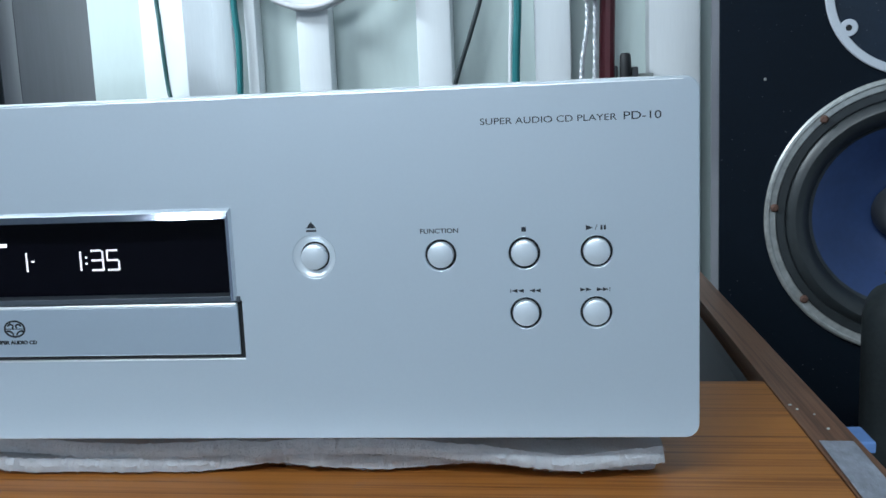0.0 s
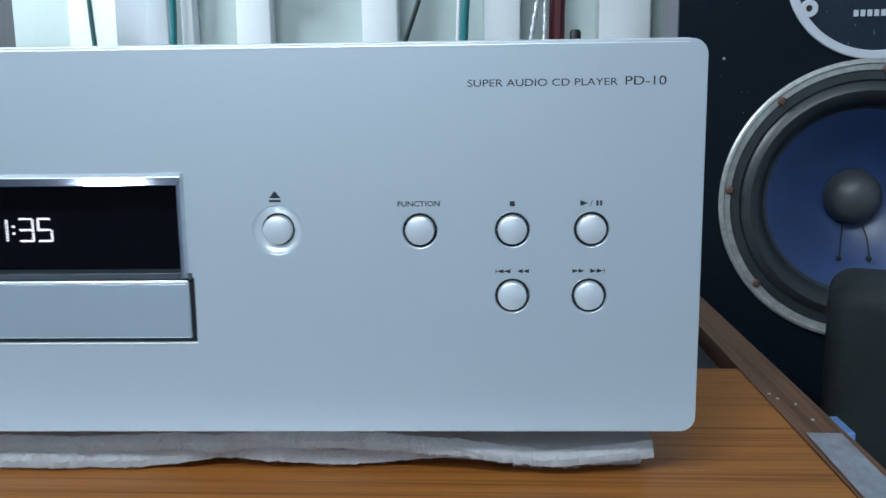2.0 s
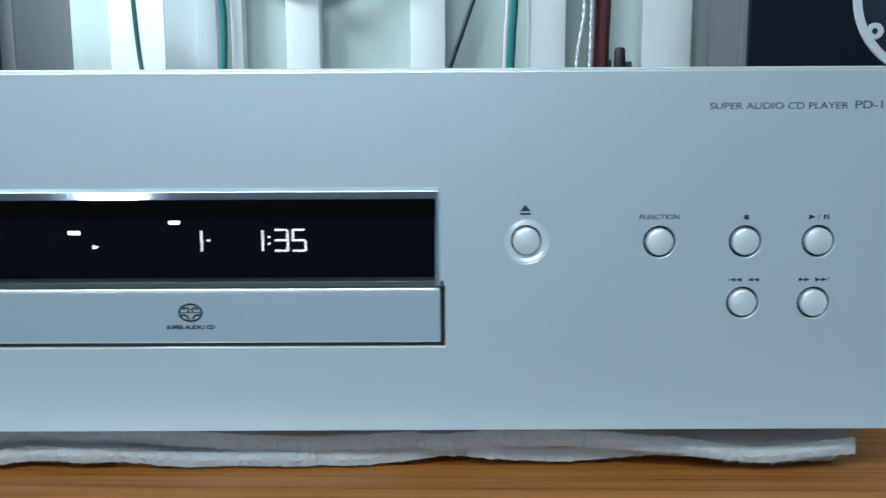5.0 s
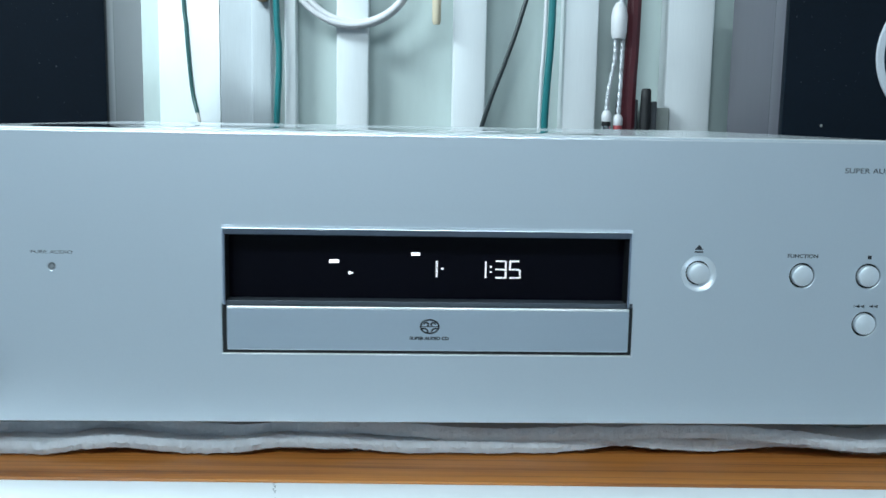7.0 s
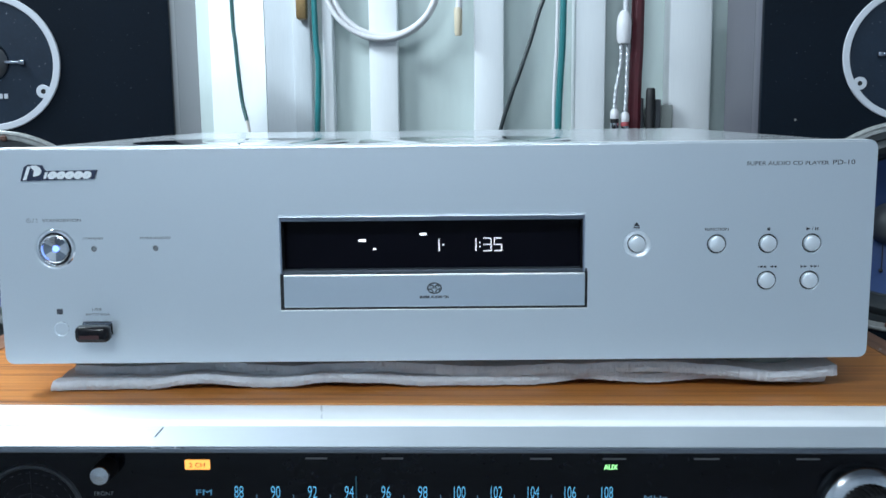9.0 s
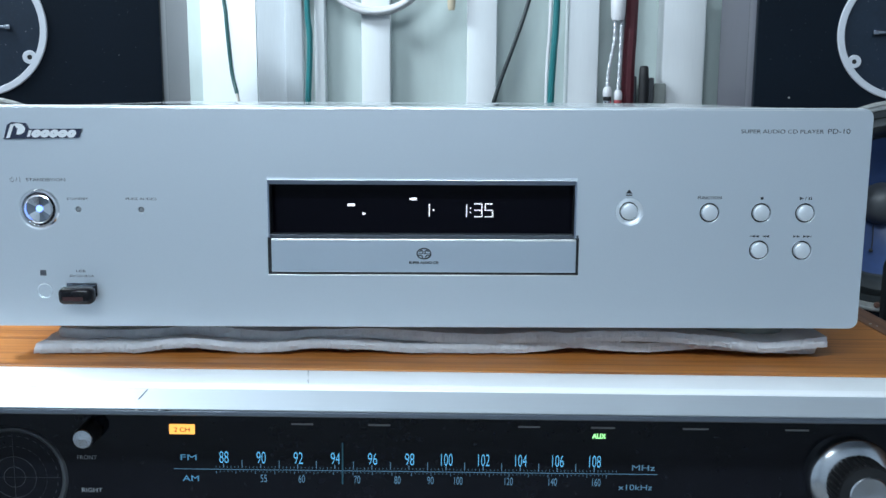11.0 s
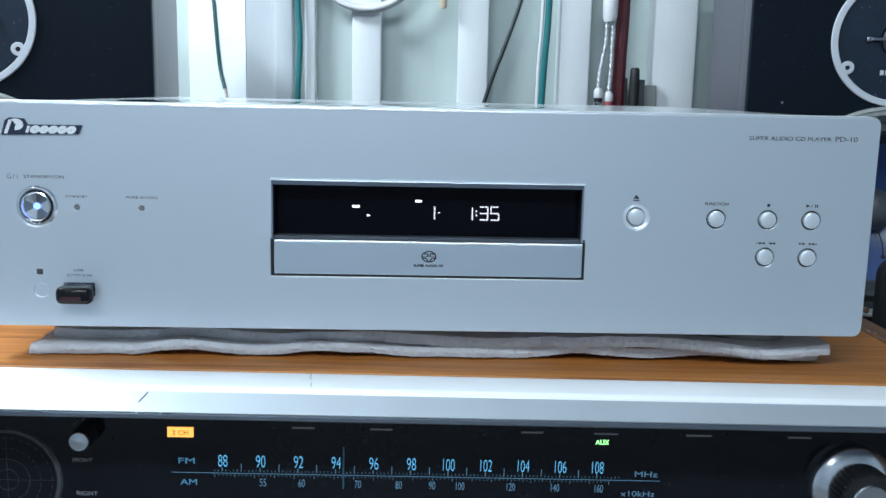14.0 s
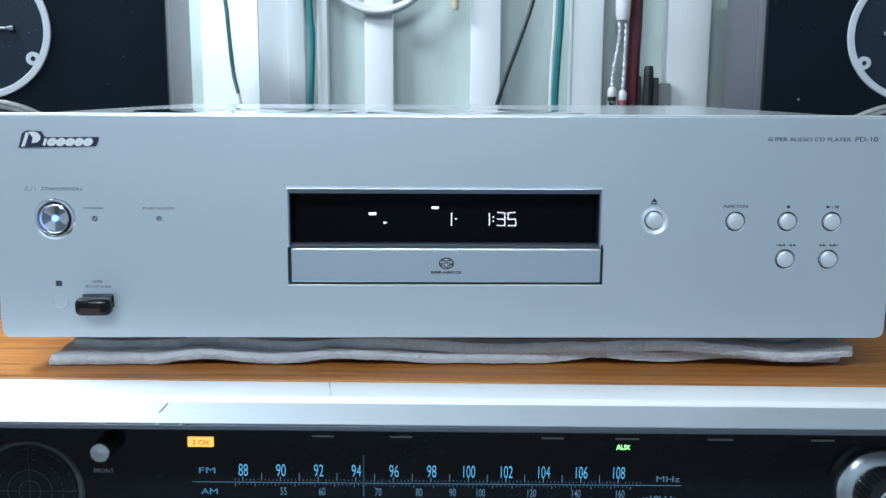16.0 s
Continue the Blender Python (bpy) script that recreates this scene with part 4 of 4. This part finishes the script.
stick = thing("memory_stick", pose(-0.1698, 0, 1.0374), "short black memory stick plugged into the player's socket", "memory stick")
part("plug", boxed(-0.0064, 0.0064, -0.004, 0.0004, -0.0020, 0.0030, bevel=0.0003), DARK_CHROME, stick)
part("body", boxed(-0.0086, 0.0086, -0.0095, -0.0022, -0.0047, 0.0038, bevel=0.0028, seg=5), STICK, stick, "", True)
part("print", boxed(-0.0058, 0.0040, -0.00958, -0.0094, -0.0026, -0.0006), USB_RED, stick, "faded dark red bar of print")

# two bare discs lying on the casing
def bare_disc(x, y, turn):
    ob = thing("compact_disc", pose(x, y, PT - 0.0012, 0, 0, turn), "bare mirror-faced compact disc lying on the player", "disc", "discs on the player")
    part("data_ring", turned([(0.0225, 0), (0.0594, 0), (0.0600, 0.0004), (0.0600, 0.0009), (0.0594, 0.0012), (0.0225, 0.0012), (0.0225, 0)], Matrix.Identity(4), 96), DISC, ob, "mirror-bright ring", True)
    part("hub", turned([(0.0075, 0.0001), (0.0224, 0.0001), (0.0224, 0.0011), (0.0170, 0.0011), (0.0165, 0.0013), (0.0160, 0.0011), (0.0075, 0.0011), (0.0075, 0.0001)], Matrix.Identity(4), 64), DISC_EDGE, ob, "clear plastic hub", True)


bare_disc(-0.1085, 0.0735, 0)
bare_disc(0.0170, 0.0735, 40)

# ---------------------------------------------------------------- loudspeakers
SPK_L, SPK_R, SPK_D, SPK_H = -0.131, 0.157, 0.240, 0.47
WZ, WR, RZ = 0.212, 0.0995, 0.3715


def loudspeaker(m, label):
    ob = thing("loudspeaker", m, label, "loudspeaker", "pair of loudspeakers")
    part("cabinet", boxed(SPK_L, SPK_R, 0.0482, SPK_D, 0, SPK_H, bevel=0.0006), VINYL, ob, "dark vinyl cabinet")
    part("cabinet_front", plate("cabinet_front", [rounded(SPK_L, SPK_R, 0, SPK_H, 0.001, 2), circle(0, WZ, WR - 0.012, 64)], 0.0360, 0.0006, VINYL, 0.0120), VINYL, ob, "dark vinyl cabinet front")
    part("baffle", plate("baffle", [rounded(SPK_L, SPK_R, 0, SPK_H, 0.001, 2), circle(0, WZ, WR - 0.012, 64)], 0.0118, 0.0006, BAFFLE, 0.0), BAFFLE, ob, "matt black front board")
    w = out(0, 0, WZ)
    wf = part("woofer", turned([(WR, 0), (WR, 0.0030), (WR - 0.0012, 0.0042), (WR - 0.0030, 0.0043), (WR - 0.0040, 0.0034), (WR - 0.0075, 0.0032), (WR - 0.0082, 0.0020), (WR - 0.0135, 0.0005), (WR - 0.0135, -0.004)], w, 96),
              FRAME_METAL, ob, "round woofer in a dull metal frame", True)
    part("gasket", turned([(WR - 0.0082, 0.0021), (WR - 0.0090, 0.0027), (WR - 0.0140, 0.0026), (WR - 0.0150, 0.0012)], w, 96), SURROUND, wf, "", True)
    part("surround", turned([(WR - 0.0150, 0.0012), (WR - 0.0175, 0.0040), (WR - 0.0215, 0.0054), (WR - 0.0255, 0.0042), (WR - 0.0290, 0.0000), (WR - 0.0320, -0.0070), (WR - 0.0345, -0.0085)], w, 96), SURROUND, wf, "grey rubber roll", True)
    part("cone", turned([(WR - 0.0343, -0.0083), (0.056, -0.016), (0.044, -0.0265), (0.032, -0.034), (0.020, -0.039), (0.0, -0.040)], w, 96), CONE, wf, "dark blue paper cone", True)
    part("dust_cap", turned([(0.0205, -0.0355), (0.0200, -0.031), (0.0178, -0.0245), (0.0140, -0.0195), (0.0085, -0.0165), (0, -0.0155)], w, 48), DOME, wf, "round dark grey dust cap", True)
    for s in (-1, 1):
        pts = spline([w @ Vector((s * 0.007, -0.021, -0.030)), w @ Vector((s * 0.009, -0.030, -0.022)), w @ Vector((s * 0.0105, -0.044, -0.0175))], 10)
        part("lead_wire", tube(bmesh.new(), pts, 0.0006, 6), GAP, wf)
        part("lead_eyelet", turned([(0.0018, -0.002), (0.0018, 0.0004), (0, 0.001)], w @ Matrix.Translation((s * 0.0105, -0.044, -0.0185)), 12), GAP, wf)
    for i in range(8):
        a = radians(45 * i - 5)
        part("screw", turned([(0.0030, 0.0025), (0.0029, 0.0042), (0.0018, 0.0052), (0, 0.0052)], w @ Matrix.Translation(((WR - 0.0068) * math.cos(a), (WR - 0.0068) * math.sin(a), 0.0008)), 12), RUST, wf, "rusty screw", True)
    t = out(0, 0, RZ)
    tw = part("tweeter", turned([(0.0560, 0), (0.0560, 0.0012), (0.018, 0.0016), (0.0175, 0.0005), (0.0160, -0.0006)], t, 72), TWEETER, ob, "round dark tweeter plate with a pale ring", True)
    part("ring", turned([(0.0607, 0), (0.0607, 0.0022), (0.0600, 0.0028), (0.0552, 0.0028), (0.0546, 0.0020), (0.0546, 0.0012)], t, 96), RING_GREY, tw, "pale grey ring", True)
    for ang in (-150, -30, 90):
        q = t @ Matrix.Translation((0.0515 * math.cos(radians(ang)), 0.0515 * math.sin(radians(ang)), 0))
        ear = part("ear", turned([(0.0022, 0.0012), (0.0022, 0.0027), (0.0056, 0.0027), (0.0060, 0.0022), (0.0060, 0.0010)], q, 32), RING_GREY, tw, "round screw ear", True)
        part("screw", turned([(0.0023, 0.0014), (0.0018, 0.0018), (0, 0.0016)], q, 16), GAP, ear)
    part("dome", turned([(0.0160, -0.0006), (0.0140, 0.0035), (0.0095, 0.0065), (0.0045, 0.0080), (0, 0.0084)], t, 40), DOME, tw, "small dark dome", True)
    for s in (-1, 1):
        bm = bmesh.new()
        box(bm, min(s * 0.014, s * 0.030), max(s * 0.014, s * 0.030), -0.0055, -0.0030, RZ - 0.0015, RZ + 0.0015, bevel=0.0008)
        box(bm, min(s * 0.026, s * 0.031), max(s * 0.026, s * 0.031), -0.0058, -0.0012, RZ - 0.0022, RZ + 0.0022, bevel=0.0008)
        part("bracket", bm, DARK_CHROME, tw, "small metal bracket", True)
    bm = bmesh.new()
    for k in range(7):
        x = -0.0155 + k * 0.0044
        box(bm, x, x + 0.0030, -0.0021, -0.0015, RZ - 0.0318, RZ - 0.0275)
    part("badge", bm, RING_GREY, tw, "pale bars of a maker's mark")
    part("pin", turned([(0.0011, 0), (0.0009, 0.0003), (0, 0.0004)], out(-0.0995, 0, 0.313), 10), FRAME_METAL, ob)
    return ob


loudspeaker(pose(0.4308, 0.4075, TZ, 0, 0, -8.5), "black two-way loudspeaker with a blue-coned woofer on the table")
loudspeaker(pose(-0.4016, 0.3855, TZ, 0, 0, 9), "black two-way loudspeaker beside the receiver on the table")

# ---------------------------------------------------------------- things beside the receiver
case = thing("case", pose(0.4005, 0.2034, TZ, 0, 0, -22), "black speckled leatherette case standing on the table", "case")
part("body", boxed(-0.065, 0.065, -0.03, 0.03, 0, 0.1985, bevel=0.012, seg=5), LEATHERETTE, case, "", True)
box_small = thing("plastic_box", pose(0.2952, 0.0965, TZ), "narrow box with a glossy blue lid on the table, its body black for shade", "box")
# black body paints the dark below the lit top face
part("body", boxed(-0.0044, 0.0044, -0.009, 0.009, 0, 0.1605, bevel=0.0006), GAP, box_small)
part("lid", boxed(-0.0046, 0.0046, -0.0093, 0.0093, 0.1607, 0.1655, bevel=0.0008), BLUE_PLASTIC, box_small, "glossy blue lid")

# ---------------------------------------------------------------- cables on the wall
def cable(name, pts, r, mat_, label, n=40, category="cable"):
    ob = part(name, tube(bmesh.new(), spline(pts, n), r), mat_, None, "", True)
    return tagged(ob, label, category)


WY = 0.722
c1 = thing("cable", pose(-0.255, 0.785, 1.13), "thin dark green cable hanging with a bare end", "cable")
I = pose(0.255, -0.785, -1.13)
board_y = lambda x: 0.7565 - (x + 0.2268) / 0.0972 * 0.1075 - 0.004      # just in front of the slanted board
run = [(-0.277, 2.39), (-0.281, 1.7), (-0.2800, 1.31), (-0.2760, 1.235), (-0.2690, 1.165), (-0.2610, 1.134)]
part("sheath", tube(bmesh.new(), [I @ p for p in spline([(x, board_y(x), z) for x, z in run], 60)], 0.0024), DARK_GREEN, c1, "", True)
run = [(-0.2610, 1.134), (-0.2590, 1.126), (-0.2580, 1.118)]
part("bare_end", tube(bmesh.new(), [I @ p for p in spline([(x, board_y(x), z) for x, z in run], 6)], 0.0017, 8), COPPER_TIP, c1, "frayed bare wire end", True)
cable("cable", [(-0.168, 0.728, 2.39), (-0.160, 0.728, 1.6), (-0.1575, 0.726, 1.27), (-0.1545, 0.726, 1.20), (-0.1580, 0.726, 1.12), (-0.166, 0.728, 0.95)], 0.0036, TEAL, "teal cable hanging down the board wall")
cable("cable", [(0.20, 0.71, 2.39), (0.175, 0.713, 1.75), (0.142, 0.714, 1.36), (0.1175, 0.715, 1.255), (0.1000, 0.716, 1.200), (0.0855, 0.718, 1.160), (0.0735, 0.720, 1.122), (0.066, 0.722, 1.09)], 0.0025, BLACK_CABLE, "thin blackish cable slanting across the battens")
cable("cable", [(0.154, 0.715, 2.39), (0.1525, 0.715, 1.5), (0.1500, 0.715, 1.25), (0.1470, 0.715, 1.18), (0.1450, 0.716, 1.12), (0.143, 0.716, 0.95)], 0.0042, TEAL, "thick teal cable hanging down the board wall")
cable("cable", [(0.147, 0.719, 2.39), (0.1455, 0.719, 1.5), (0.1432, 0.719, 1.25), (0.1405, 0.719, 1.18), (0.1395, 0.719, 1.13), (0.139, 0.719, 0.95)], 0.0022, WHITE_CABLE, "thin white cable beside a teal cable")
cable("cable", [(0.243, 0.716, 2.39), (0.2425, 0.716, 1.5), (0.2420, 0.716, 1.25), (0.2405, 0.716, 1.18), (0.2400, 0.716, 1.12), (0.24, 0.716, 0.95)], 0.0080, MAROON, "thick maroon sheathed cable on the wall")

coil = thing("cable_coil", pose(-0.072, 0.7275, 1.305), "white cable coiled into a ring hanging on the wall", "cable")
for k, (r, dy, dx) in enumerate(((0.0700, 0.0, 0.0), (0.0655, -0.004, 0.002), (0.0690, -0.0075, -0.002))):
    pts = [Vector((dx + r * math.cos(a) * (1 + 0.01 * k), dy, r * math.sin(a) * 1.03)) for a in (2 * math.pi * i / 72 for i in range(73))]
    part("turn", tube(bmesh.new(), pts, 0.0032), WHITE_CABLE, coil, "", True)
part("nail", tube(bmesh.new(), [Vector((0, -0.012, 0.066)), Vector((0, 0.0315, 0.066))], 0.0018, 8), BRASS, coil)

plug = thing("cable_plug", pose(0.021, 0.715, 1.236), "white cable ending in a cream plug", "plug")
part("cable", tube(bmesh.new(), spline([(0.004, 0.0, 0.9), (0.003, 0, 0.3), (0.001, 0, 0.04), (0.0, 0, 0.02)], 24), 0.0042), WHITE_CABLE, plug, "", True)
part("tip", turned([(0, 0), (0.0035, 0), (0.0048, 0.003), (0.0052, 0.03), (0.0043, 0.034), (0, 0.034)], Matrix.Identity(4), 20), CREAM, plug, "cream plastic plug", True)
clip = thing("wall_clip", pose(-0.174, 0.735, 1.285), "brown brass clip screwed to the wall", "clip")
part("body", boxed(-0.0065, 0.0065, -0.012, 0.006, -0.026, 0.03, bevel=0.003), BRASS, clip, "", True)
part("screw", turned([(0.003, 0), (0.0028, 0.0015), (0, 0.002)], out(0, -0.012, 0.005), 14), CHROME, clip)

lead = thing("twin_audio_lead", pose(0.219, 0.706, 1.13), "silver braided audio lead split into two plugs", "cable")
I = pose(-0.219, -0.706, -1.13)
part("cable", tube(bmesh.new(), [I @ p for p in spline([(0.232, 0.706, 2.39), (0.228, 0.706, 1.5), (0.2255, 0.706, 1.275), (0.2245, 0.706, 1.258)], 24)], 0.0036), BRAID, lead, "", True)
part("boot", turned([(0, 0.094), (0.0070, 0.094), (0.0088, 0.100), (0.0092, 0.118), (0.0075, 0.127), (0.0042, 0.133), (0, 0.133)], pose(0.0045, 0, 0), 20), WHITE_CABLE, lead, "white moulded boot", True)
for xa, xb, zb, bandmat in ((0.2205, 0.2135, 1.1415, GAP), (0.2285, 0.2265, 1.1375, RED_BAND)):
    pts = spline([(xa, 0.706, 1.226), (xa - 0.0003, 0.706, 1.20), (xb + 0.0012, 0.706, 1.165), (xb, 0.706, zb)], 40)
    tw = bmesh.new()
    for ph in (0, math.pi):
        tube(tw, [I @ (p + 0.0011 * Vector((math.cos(ph + 0.8 * i), math.sin(ph + 0.8 * i), 0))) for i, p in enumerate(pts)], 0.0016, 8)
    part("branch", tw, BRAID, lead, "twisted silver branch", True)
    m = I @ pose(xb, 0.706, zb)
    pl = part("plug", turned([(0, 0.003), (0.0035, 0.003), (0.0055, -0.001), (0.0055, -0.008), (0.0050, -0.009)], m, 20), WHITE_CABLE, lead, "white plug collar", True)
    part("band", turned([(0.0050, -0.009), (0.0052, -0.0135), (0.0050, -0.0140)], m, 20), bandmat, pl, "", True)
    part("shell", turned([(0.0052, -0.0140), (0.0052, -0.020), (0.0045, -0.021), (0.0040, -0.034), (0, -0.034)], m, 20), CHROME, pl, "", True)

term = thing("wall_socket", pose(0.2625, Y1, 1.13), "dark terminal block with posts fixed to the wall", "socket")
part("base", boxed(-0.0275, -0.0112, -0.045, -0.0005, -0.06, 0.028, bevel=0.002), DOME, term)
part("post", turned([(0.006, -0.05), (0.006, 0.028), (0.0055, 0.038), (0.004, 0.040), (0, 0.040)], pose(-0.004, -0.05, 0), 20), GAP, term, "black plastic post", True)
part("side_block", boxed(0.0025, 0.0092, -0.050, -0.0005, -0.06, 0.026, bevel=0.0015), DOME, term)
part("side_block", boxed(0.0096, 0.0250, -0.046, -0.0345, -0.06, 0.019, bevel=0.0015), RUBBER, term)
